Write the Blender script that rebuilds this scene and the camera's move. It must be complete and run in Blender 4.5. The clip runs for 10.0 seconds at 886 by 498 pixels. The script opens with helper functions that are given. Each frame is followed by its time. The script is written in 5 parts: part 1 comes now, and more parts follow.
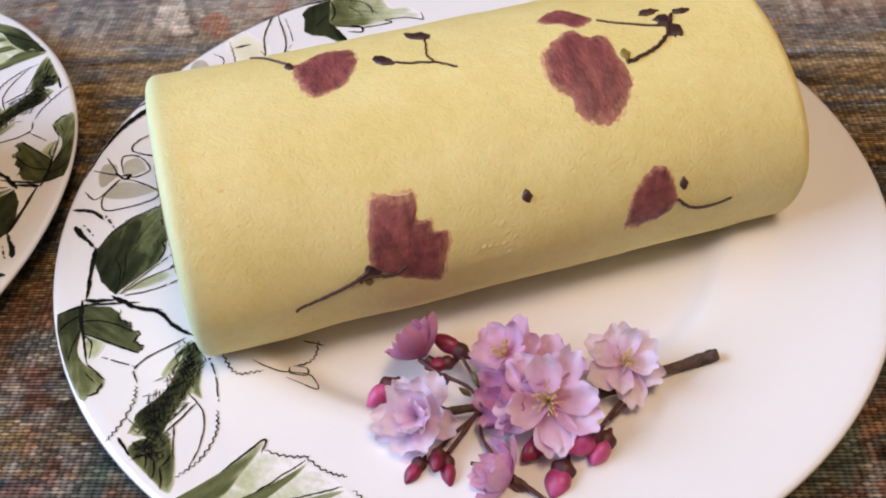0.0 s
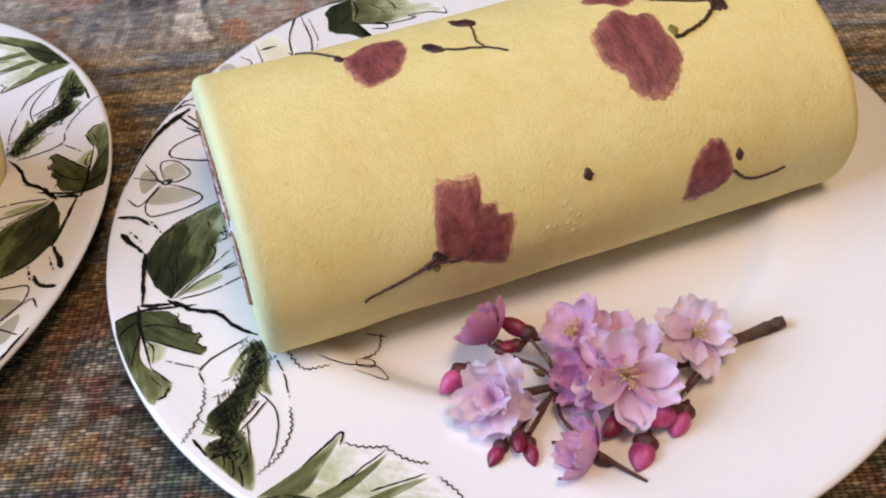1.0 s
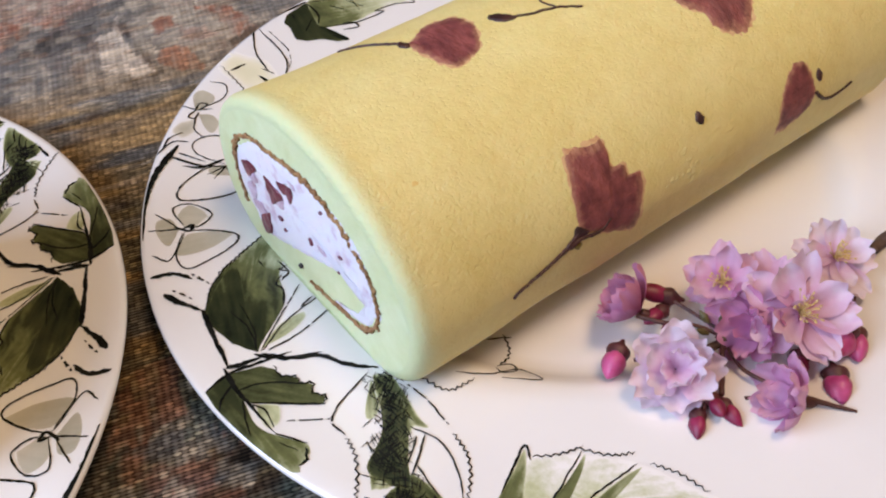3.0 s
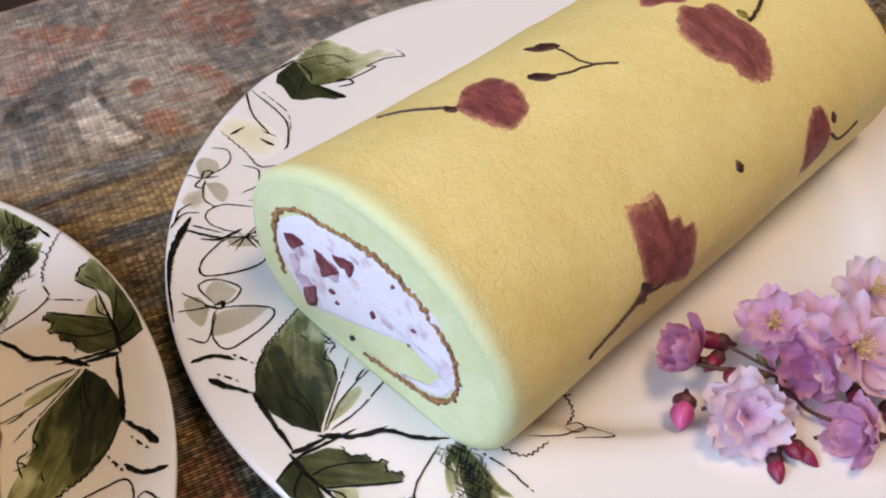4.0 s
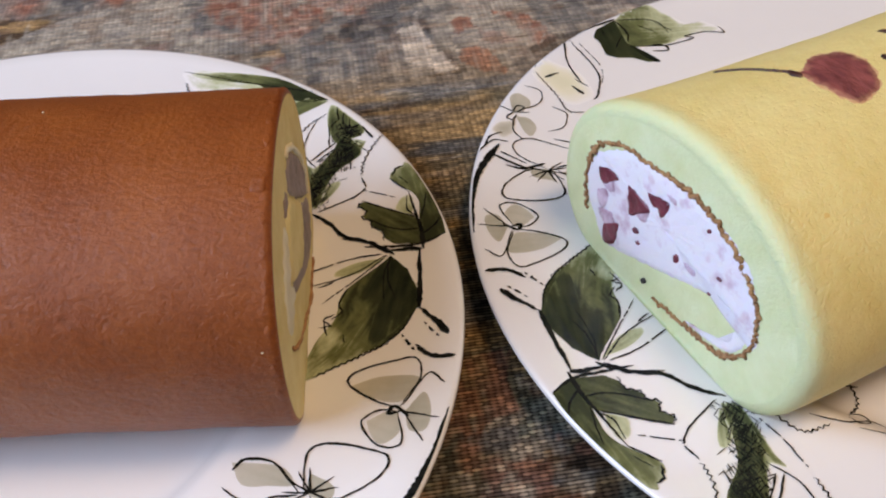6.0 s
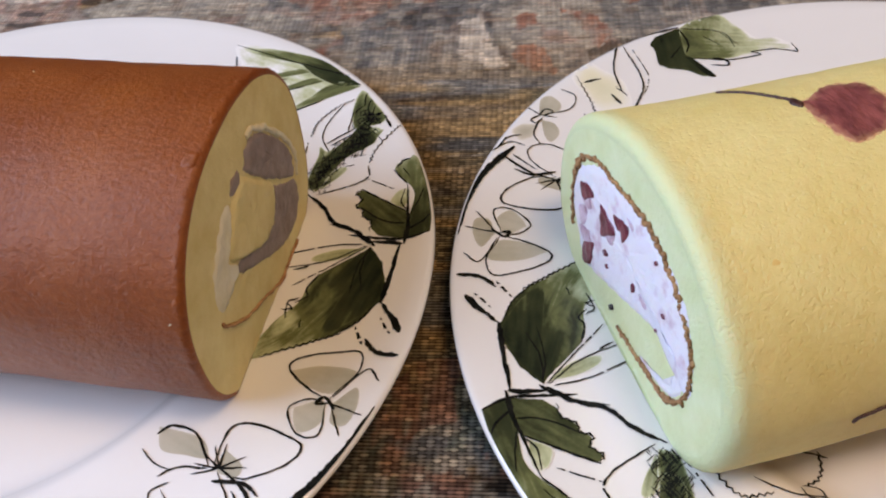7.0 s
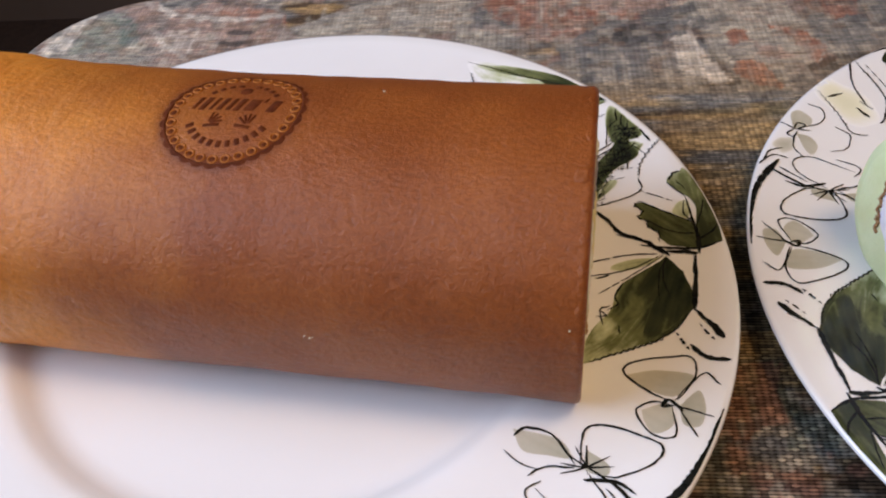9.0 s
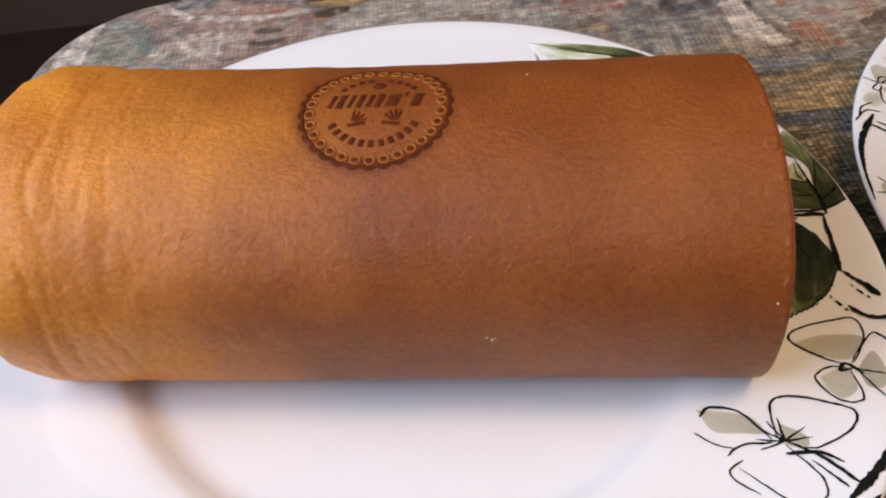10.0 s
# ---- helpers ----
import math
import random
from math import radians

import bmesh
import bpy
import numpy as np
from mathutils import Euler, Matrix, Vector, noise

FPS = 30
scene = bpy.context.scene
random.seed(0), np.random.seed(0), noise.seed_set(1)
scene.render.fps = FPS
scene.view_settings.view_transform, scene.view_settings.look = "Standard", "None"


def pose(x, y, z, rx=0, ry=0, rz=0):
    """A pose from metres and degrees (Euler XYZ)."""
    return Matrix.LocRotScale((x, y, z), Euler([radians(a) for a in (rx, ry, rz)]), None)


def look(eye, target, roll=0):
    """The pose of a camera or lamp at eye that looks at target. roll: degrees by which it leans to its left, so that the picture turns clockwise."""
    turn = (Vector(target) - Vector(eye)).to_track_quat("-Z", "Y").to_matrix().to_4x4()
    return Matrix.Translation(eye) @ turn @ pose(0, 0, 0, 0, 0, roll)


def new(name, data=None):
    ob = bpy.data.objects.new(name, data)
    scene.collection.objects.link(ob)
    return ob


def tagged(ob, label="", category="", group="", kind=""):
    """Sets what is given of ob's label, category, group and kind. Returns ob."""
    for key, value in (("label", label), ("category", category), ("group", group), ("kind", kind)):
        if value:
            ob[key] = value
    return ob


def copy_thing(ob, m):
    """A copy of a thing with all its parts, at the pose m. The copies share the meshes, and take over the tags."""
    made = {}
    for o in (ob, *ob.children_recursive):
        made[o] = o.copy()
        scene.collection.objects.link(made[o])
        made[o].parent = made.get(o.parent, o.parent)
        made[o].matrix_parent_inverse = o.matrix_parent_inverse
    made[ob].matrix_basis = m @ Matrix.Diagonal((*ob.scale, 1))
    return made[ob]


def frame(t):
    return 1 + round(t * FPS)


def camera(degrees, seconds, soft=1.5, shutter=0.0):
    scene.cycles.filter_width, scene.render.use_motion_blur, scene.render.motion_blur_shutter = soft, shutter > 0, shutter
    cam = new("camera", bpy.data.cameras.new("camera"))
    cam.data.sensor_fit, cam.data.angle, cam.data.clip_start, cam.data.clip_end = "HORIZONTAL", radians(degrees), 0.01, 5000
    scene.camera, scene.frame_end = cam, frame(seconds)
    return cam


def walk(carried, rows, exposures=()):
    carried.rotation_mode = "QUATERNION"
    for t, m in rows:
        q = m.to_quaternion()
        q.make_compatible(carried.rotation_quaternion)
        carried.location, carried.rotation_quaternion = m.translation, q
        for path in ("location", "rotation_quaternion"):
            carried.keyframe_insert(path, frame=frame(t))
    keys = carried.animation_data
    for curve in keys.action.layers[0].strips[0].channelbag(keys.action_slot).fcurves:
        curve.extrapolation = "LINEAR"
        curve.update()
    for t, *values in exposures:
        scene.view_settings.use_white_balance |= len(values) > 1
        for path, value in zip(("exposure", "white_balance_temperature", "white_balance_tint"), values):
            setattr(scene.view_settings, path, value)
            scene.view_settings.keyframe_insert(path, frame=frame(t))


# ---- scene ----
cam = camera(53.0, 10.0, soft=2.1)
PATH = [
    (0, (0.03831, 0.03931, 0.22679), (0.02102, 0.23791, 0.00260), -4.70),
    (0.5, (0.02918, 0.03671, 0.22696), (0.01334, 0.23535, 0.00271), -5.39),
    (1, (0.01317, 0.03421, 0.22361), (0.00349, 0.23506, 0.00098), -6.21),
    (1.5, (-0.00297, 0.03210, 0.22621), (-0.00255, 0.23446, 0.00475), -5.97),
    (2, (-0.02527, 0.03647, 0.22184), (-0.01293, 0.23668, -0.00124), -5.78),
    (2.2, (-0.03692, 0.04254, 0.21855), (-0.01760, 0.24133, -0.00530), -5.63),
    (3.3, (-0.08303, 0.07043, 0.20314), (-0.01237, 0.26225, -0.01644), -3.31),
    (3.5, (-0.08957, 0.07960, 0.20346), (-0.00955, 0.26907, -0.01494), -2.35),
    (4, (-0.10964, 0.08534, 0.21065), (-0.01840, 0.27262, -0.00522), -0.84),
    (4.5, (-0.14092, 0.08416, 0.21070), (-0.05156, 0.27469, -0.00311), 0.24),
    (5, (-0.15250, 0.07949, 0.21073), (-0.07802, 0.27724, -0.00221), -0.37),
    (5.5, (-0.15964, 0.07410, 0.20840), (-0.10589, 0.27784, -0.00515), -1.09),
    (5.7, (-0.15749, 0.07388, 0.20660), (-0.11352, 0.28004, -0.00686), -1.34),
    (6.8, (-0.08754, 0.08095, 0.19777), (-0.10983, 0.28950, -0.01672), -5.78),
    (7, (-0.08552, 0.07896, 0.19820), (-0.11608, 0.28736, -0.01543), -6.15),
    (7.5, (-0.10027, 0.07231, 0.20673), (-0.14027, 0.28028, -0.00574), -6.73),
    (8, (-0.12477, 0.06622, 0.21114), (-0.16501, 0.27421, -0.00128), -6.94),
    (8.5, (-0.14977, 0.06466, 0.21386), (-0.18750, 0.27367, 0.00198), -7.01),
    (9, (-0.17517, 0.06482, 0.21395), (-0.20631, 0.27524, 0.00241), -6.48),
    (9.5, (-0.21144, 0.07129, 0.21334), (-0.23166, 0.28051, -0.00072), -6.55),
    (10, (-0.24156, 0.07336, 0.21144), (-0.24404, 0.28130, -0.00478), -6.50),
]
EXPOSURES = [(0, -0.08, 6050, 10), (2, -0.13, 6200, 10), (4, -0.23, 6450, 10), (5.5, -0.32, 6500, 10), (7.5, -0.30, 6430, 10), (9, -0.31, 6500, 10), (10, -0.22, 6650, 10)]
walk(cam, [(t, look(eye, target, roll)) for t, eye, target, roll in PATH], EXPOSURES)

# ---- light ----
world = bpy.data.worlds.new("sky")
scene.world = world
world.use_nodes = True
wn = world.node_tree
sky = wn.nodes.new("ShaderNodeTexSky")
sky.sky_type, sky.sun_disc = "NISHITA", False
sky.sun_elevation, sky.sun_rotation = radians(38), radians(250)
wn.nodes["Background"].inputs["Strength"].default_value = 0.12
wn.links.new(sky.outputs[0], wn.nodes["Background"].inputs["Color"])
scene.view_settings.exposure = 0.0


def window_light(name, place, target, w, h, watts, colour):
    lamp = bpy.data.lights.new(name, "AREA")
    lamp.shape, lamp.size, lamp.size_y, lamp.energy, lamp.color = "RECTANGLE", w, h, watts, colour
    ob = new(name, lamp)
    ob.matrix_world = look(place, target)
    return ob


window_light("window_daylight", (-1.35, 0.08, 0.952), (-0.1, 0.26, 0.0), 1.36, 1.09, 35.5, (0.67, 0.82, 1.14))
# warm fill light added overhead; its lamp is unseen and assumed
dome_light = bpy.data.lights.new("unseen_warm_lamp", "AREA")
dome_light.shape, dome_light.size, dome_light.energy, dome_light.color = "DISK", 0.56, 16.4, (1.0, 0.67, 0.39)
new("unseen_warm_lamp", dome_light).matrix_world = look((0.40, 0.05, 1.60), (0.40, 0.051, 0.0))


# ---- materials ----
def nodes_of(name):
    m = bpy.data.materials.new(name)
    m.use_nodes = True
    t = m.node_tree
    return m, t, t.nodes["Principled BSDF"]


def add(t, kind, **values):
    n = t.nodes.new(kind)
    for k, v in values.items():
        n.inputs[k.replace("_", " ")].default_value = v
    return n


def coords(t, scale=(1, 1, 1)):
    c = t.nodes.new("ShaderNodeTexCoord")
    m = t.nodes.new("ShaderNodeMapping")
    m.inputs["Scale"].default_value = scale
    t.links.new(c.outputs["Object"], m.inputs["Vector"])
    return m.outputs["Vector"]


def noise_tex(t, vec, scale, detail=4.0, rough=0.55, distort=0.0):
    n = add(t, "ShaderNodeTexNoise", Scale=scale, Detail=detail, Roughness=rough, Distortion=distort)
    t.links.new(vec, n.inputs["Vector"])
    return n.outputs["Fac"]


def ramp(t, fac, *stops):
    r = t.nodes.new("ShaderNodeValToRGB")
    e = r.color_ramp.elements
    while len(e) < len(stops):
        e.new(0.5)
    for el, (p, c) in zip(e, stops):
        el.position, el.color = p, (*c, 1) if len(c) == 3 else c
    t.links.new(fac, r.inputs["Fac"])
    return r.outputs["Color"]


def maths(t, op, a, b):
    n = t.nodes.new("ShaderNodeMath")
    n.operation = op
    for i, v in enumerate((a, b)):
        if isinstance(v, (int, float)):
            n.inputs[i].default_value = v
        else:
            t.links.new(v, n.inputs[i])
    return n.outputs[0]


def mixed(t, fac, a, b, kind="MIX"):
    n = t.nodes.new("ShaderNodeMix")
    n.data_type, n.blend_type = "RGBA", kind
    for i, v in ((0, fac), (6, a), (7, b)):
        if isinstance(v, (int, float)):
            n.inputs[i].default_value = v
        elif isinstance(v, tuple):
            n.inputs[i].default_value = (*v, 1)
        else:
            t.links.new(v, n.inputs[i])
    return n.outputs[2]


def bump(t, bsdf, height, strength, distance):
    n = t.nodes.new("ShaderNodeBump")
    n.inputs["Strength"].default_value, n.inputs["Distance"].default_value = strength, distance
    t.links.new(height, n.inputs["Height"])
    t.links.new(n.outputs["Normal"], bsdf.inputs["Normal"])


def attribute(t, name):
    a = t.nodes.new("ShaderNodeAttribute")
    a.attribute_name = name
    return a


def mottled(name, dark, light, scale, roughness, bump_scale=None, bump_depth=0.0003, spread=(0.3, 0.7), sss=0.0, sss_radius=(0.004, 0.002, 0.001), spec=0.5, stretch=(1, 1, 1)):
    m, t, b = nodes_of(name)
    v = coords(t, stretch)
    f = noise_tex(t, v, scale, 6, 0.6)
    t.links.new(ramp(t, f, (spread[0], dark), (spread[1], light)), b.inputs["Base Color"])
    b.inputs["Roughness"].default_value = roughness
    b.inputs["Specular IOR Level"].default_value = spec
    if sss:
        b.inputs["Subsurface Weight"].default_value = sss
        b.inputs["Subsurface Radius"].default_value = sss_radius
        b.inputs["Subsurface Scale"].default_value = 1.0
    if bump_scale:
        bump(t, b, noise_tex(t, v, bump_scale, 3, 0.6), 0.6, bump_depth)
    return m


def glazed(name, stops, scale=120.0):
    """Paint under the plate's glaze: how wet the brush was (attribute) plus blotches choose the colour."""
    m, t, b = nodes_of(name)
    v = coords(t)
    a = attribute(t, "wet")
    blot = maths(t, "MULTIPLY", maths(t, "SUBTRACT", noise_tex(t, v, scale, 5, 0.6, 0.6), 0.5), 0.20)
    fine = maths(t, "MULTIPLY", maths(t, "SUBTRACT", noise_tex(t, v, scale * 7, 3, 0.6), 0.5), 0.10)
    f = maths(t, "ADD", a.outputs["Fac"], maths(t, "ADD", blot, fine))
    t.links.new(ramp(t, f, *stops), b.inputs["Base Color"])
    b.inputs["Roughness"].default_value = 0.16
    b.inputs["Specular IOR Level"].default_value = 0.25
    b.inputs["Coat Weight"].default_value = 0.1
    b.inputs["Coat Roughness"].default_value = 0.08
    return m


WHITE = (0.85, 0.84, 0.82)
porcelain = mottled("porcelain", (0.84, 0.83, 0.81), (0.87, 0.86, 0.84), 14, 0.1, None, spec=0.5)
pb = porcelain.node_tree.nodes["Principled BSDF"]
pb.inputs["Coat Weight"].default_value, pb.inputs["Coat Roughness"].default_value = 1.0, 0.04
leaf_paint = glazed("leaf_paint", ((0.0, WHITE), (0.14, (0.52, 0.55, 0.34)), (0.34, (0.145, 0.160, 0.064)), (0.54, (0.040, 0.047, 0.020)), (0.85, (0.010, 0.014, 0.008))))
grey_paint = glazed("grey_paint", ((0.0, WHITE), (0.3, (0.60, 0.57, 0.47)), (0.7, (0.42, 0.40, 0.31)), (1.0, (0.27, 0.25, 0.19))))
straw_paint = glazed("straw_paint", ((0.0, WHITE), (0.4, (0.78, 0.75, 0.56)), (1.0, (0.60, 0.60, 0.36))))
ink = mottled("ink", (0.004, 0.005, 0.004), (0.016, 0.016, 0.013), 260, 0.2, spec=0.2)

yolk_skin = mottled("yellow_sponge_skin", (0.80, 0.60, 0.20), (0.90, 0.74, 0.33), 38, 0.62, None, sss=0.12)
t_ = yolk_skin.node_tree
b_ = t_.nodes["Principled BSDF"]
v_ = coords(t_)
f_ = noise_tex(t_, v_, 38, 6, 0.6)
cut_ = maths(t_, "ADD", attribute(t_, "wet").outputs["Fac"], maths(t_, "MULTIPLY", maths(t_, "SUBTRACT", noise_tex(t_, v_, 300, 3, 0.6), 0.5), 0.3))
c_ = ramp(t_, f_, (0.3, (0.73, 0.612, 0.225)), (0.7, (0.79, 0.70, 0.31)))
c_ = mixed(t_, 0.28, c_, ramp(t_, noise_tex(t_, v_, 260, 4, 0.65), (0.32, (0.86, 0.80, 0.66)), (0.62, (1.04, 1.03, 1.0))), "MULTIPLY")
t_.links.new(mixed(t_, ramp(t_, cut_, (0.12, (0, 0, 0)), (0.85, (1, 1, 1))), c_, (0.665, 0.715, 0.40)), b_.inputs["Base Color"])
pores = ramp(t_, noise_tex(t_, v_, 950, 2, 0.5), (0.28, (0, 0, 0)), (0.46, (1, 1, 1)))
h_ = maths(t_, "ADD", maths(t_, "MULTIPLY", noise_tex(t_, v_, 800, 2, 0.6), 0.8), maths(t_, "ADD", maths(t_, "MULTIPLY", noise_tex(t_, v_, 380, 3, 0.6), 1.1), maths(t_, "MULTIPLY", pores, 0.5)))
bump(t_, b_, h_, 0.55, 0.00036)

crumb = mottled("pale_sponge_crumb", (0.665, 0.71, 0.37), (0.755, 0.805, 0.50), 90, 0.85, 900, 0.0005, sss=0.15)
crumb_gold = mottled("golden_sponge_crumb", (0.66, 0.53, 0.22), (0.78, 0.67, 0.34), 90, 0.85, 800, 0.0006, sss=0.1)
cream = mottled("pink_flecked_cream", (0.60, 0.42, 0.52), (0.86, 0.82, 0.88), 130, 0.5, 260, 0.0008, (0.28, 0.46), sss=0.2)
stained_cream = mottled("juice_stained_cream", (0.40, 0.22, 0.30), (0.72, 0.58, 0.68), 260, 0.5, 260, 0.0006, (0.3, 0.6), sss=0.15)
white_cream = mottled("white_cream", (0.66, 0.60, 0.42), (0.82, 0.77, 0.62), 120, 0.5, 300, 0.0006)
taro = mottled("grey_taro_filling", (0.20, 0.15, 0.14), (0.34, 0.27, 0.25), 160, 0.6, 420, 0.0008)
seam_brown = mottled("browned_sponge_edge", (0.20, 0.085, 0.028), (0.52, 0.29, 0.12), 300, 0.7, 600, 0.0004)
berry = mottled("berry_flesh", (0.070, 0.008, 0.018), (0.25, 0.05, 0.08), 180, 0.3, 500, 0.0004, sss=0.1)
dark_seed = mottled("dark_speck", (0.004, 0.003, 0.003), (0.02, 0.012, 0.01), 200, 0.5)
pickled = mottled("pickled_petal", (0.10, 0.022, 0.026), (0.31, 0.090, 0.082), 150, 0.55, 260, 0.0012, (0.3, 0.7), stretch=(1.6, 0.7, 1.6))
t_ = pickled.node_tree
b_ = t_.nodes["Principled BSDF"]
v_ = coords(t_)
fade_ = maths(t_, "ADD", attribute(t_, "wet").outputs["Fac"], maths(t_, "MULTIPLY", maths(t_, "SUBTRACT", noise_tex(t_, v_, 420, 4, 0.65), 0.5), 1.1))
t_.links.new(mixed(t_, ramp(t_, fade_, (0.30, (0, 0, 0)), (1.0, (1, 1, 1))), b_.inputs["Base Color"].links[0].from_socket, (0.56, 0.30, 0.17)), b_.inputs["Base Color"])
pickled_edge = mottled("frayed_petal_edge", (0.52, 0.25, 0.13), (0.76, 0.56, 0.28), 260, 0.6, 330, 0.0004)
pickled_stem = mottled("pickled_stem", (0.012, 0.006, 0.006), (0.09, 0.035, 0.028), 240, 0.45, 500, 0.0004)
olive_dot = mottled("olive_bract", (0.12, 0.09, 0.012), (0.30, 0.22, 0.04), 200, 0.35)
skin_spot = mottled("sponge_stain", (0.66, 0.42, 0.10), (0.76, 0.60, 0.22), 300, 0.6)
skin_damp = mottled("damp_sponge", (0.70, 0.60, 0.23), (0.77, 0.69, 0.31), 240, 0.65, 320, 0.0008)

caramel, t_, b_ = nodes_of("caramel_sponge_skin")
v_ = coords(t_)
big = noise_tex(t_, v_, 26, 4, 0.55)
fine = noise_tex(t_, coords(t_, (1, 1.15, 1.15)), 620, 5, 0.7)
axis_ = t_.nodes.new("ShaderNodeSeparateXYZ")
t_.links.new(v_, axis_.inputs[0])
# left end lightened in the skin colour, as the window light brightens it
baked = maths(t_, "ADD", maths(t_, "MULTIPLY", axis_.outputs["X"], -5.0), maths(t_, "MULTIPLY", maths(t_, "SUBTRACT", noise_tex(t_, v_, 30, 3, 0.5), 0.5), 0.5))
c_ = ramp(t_, big, (0.28, (0.212, 0.055, 0.010)), (0.72, (0.32, 0.098, 0.0172)))
c_ = mixed(t_, 1.0, c_, ramp(t_, fine, (0.30, (0.74, 0.69, 0.66)), (0.60, (1.05, 1.02, 1.0))), "MULTIPLY")
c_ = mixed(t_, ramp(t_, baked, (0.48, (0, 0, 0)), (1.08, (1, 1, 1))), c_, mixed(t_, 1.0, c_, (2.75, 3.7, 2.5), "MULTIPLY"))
c_ = mixed(t_, attribute(t_, "wet").outputs["Fac"], c_, (0.085, 0.018, 0.003))
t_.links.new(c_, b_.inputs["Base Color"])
b_.inputs["Roughness"].default_value = 0.42
b_.inputs["Specular IOR Level"].default_value = 0.36
bump(t_, b_, maths(t_, "ADD", fine, noise_tex(t_, v_, 340, 3, 0.6)), 0.7, 0.0006)
branded = mottled("branded_skin", (0.060, 0.011, 0.002), (0.12, 0.026, 0.004), 280, 0.8, 420, 0.0004, spec=0.15)
branded_soft = mottled("scorched_skin", (0.11, 0.024, 0.004), (0.19, 0.048, 0.007), 200, 0.7, 420, 0.0004, spec=0.15)

branded_pale = mottled("raised_skin", (0.28, 0.09, 0.015), (0.37, 0.13, 0.023), 240, 0.6, 420, 0.0004, spec=0.15)

petal_pink, t_, b_ = nodes_of("blossom_petal")
a_ = attribute(t_, "wet")
f_ = maths(t_, "ADD", a_.outputs["Fac"], maths(t_, "MULTIPLY", maths(t_, "SUBTRACT", noise_tex(t_, coords(t_), 160, 4, 0.6), 0.5), 0.35))
t_.links.new(ramp(t_, f_, (0.0, (0.87, 0.76, 0.83)), (0.16, (0.78, 0.54, 0.69)), (0.42, (0.65, 0.30, 0.49)), (1.0, (0.52, 0.11, 0.33))), b_.inputs["Base Color"])
b_.inputs["Roughness"].default_value = 0.55
bump(t_, b_, noise_tex(t_, coords(t_, (1, 1, 1)), 420, 3, 0.6), 0.3, 0.0003)
glow_ = t_.nodes.new("ShaderNodeBsdfTranslucent")
t_.links.new(b_.inputs["Base Color"].links[0].from_socket, glow_.inputs["Color"])
both_ = t_.nodes.new("ShaderNodeMixShader")
both_.inputs[0].default_value = 0.30
t_.links.new(b_.outputs[0], both_.inputs[1])
t_.links.new(glow_.outputs[0], both_.inputs[2])
t_.links.new(both_.outputs[0], t_.nodes["Material Output"].inputs["Surface"])
bud_pink = mottled("bud_pink", (0.30, 0.02, 0.10), (0.58, 0.10, 0.27), 150, 0.4, 300, 0.0003, sss=0.1)
bud_crimson = mottled("bud_crimson", (0.13, 0.006, 0.03), (0.32, 0.02, 0.08), 160, 0.42, 300, 0.0003)
calyx_red = mottled("calyx", (0.035, 0.008, 0.010), (0.12, 0.030, 0.030), 240, 0.5, 400, 0.0003)
stalk_brown = mottled("stalk", (0.040, 0.014, 0.013), (0.12, 0.046, 0.038), 260, 0.55, 500, 0.0003)
bark = mottled("bark", (0.03, 0.02, 0.016), (0.15, 0.095, 0.07), 300, 0.75, 500, 0.0006)
stamen_yellow = mottled("stamen", (0.55, 0.36, 0.10), (0.80, 0.62, 0.28), 300, 0.5)
leaf_bud_green = mottled("leaf_bud", (0.06, 0.055, 0.016), (0.17, 0.14, 0.05), 300, 0.5)

table_wood = mottled("table_wood", (0.06, 0.028, 0.013), (0.13, 0.065, 0.03), 9, 0.4, 40, 0.0004, stretch=(0.3, 3, 3))
floor_brown = mottled("floor_carpet", (0.022, 0.010, 0.005), (0.046, 0.023, 0.012), 60, 0.95, 500, 0.002)
wall_paint = mottled("wall_paint", (0.50, 0.36, 0.24), (0.57, 0.43, 0.30), 3, 0.9, 160, 0.0008)
wall_brown = mottled("brown_wall_paint", (0.090, 0.060, 0.042), (0.115, 0.080, 0.058), 3, 0.9, 160, 0.0008)
ceiling_paint = mottled("ceiling_paint", (0.70, 0.66, 0.58), (0.75, 0.71, 0.63), 3, 0.9, 160, 0.0008)
frame_paint = mottled("frame_paint", (0.72, 0.69, 0.63), (0.78, 0.75, 0.70), 12, 0.4)

# the tapestry: a colour for each stitch, and the weave's relief
tapestry, t_, b_ = nodes_of("tapestry_weave")
a_ = attribute(t_, "stitch")
base = a_.outputs["Color"]
v_ = coords(t_)
snap = t_.nodes.new("ShaderNodeVectorMath")
snap.operation = "SNAP"
snap.inputs[1].default_value = (0.0021, 0.0011, 1.0)
t_.links.new(v_, snap.inputs[0])
wn_ = t_.nodes.new("ShaderNodeTexWhiteNoise")
t_.links.new(snap.outputs[0], wn_.inputs["Vector"])
thread = ramp(t_, wn_.outputs["Value"], (0.0, (0.10, 0.085, 0.07)), (0.22, (0.36, 0.33, 0.29)), (0.45, (1.0, 0.96, 0.9)), (0.72, (1.25, 1.2, 1.12)), (0.92, (2.1, 2.0, 1.8)))
col = mixed(t_, maths(t_, "MULTIPLY", a_.outputs["Alpha"], 0.66), base, thread, "MULTIPLY")
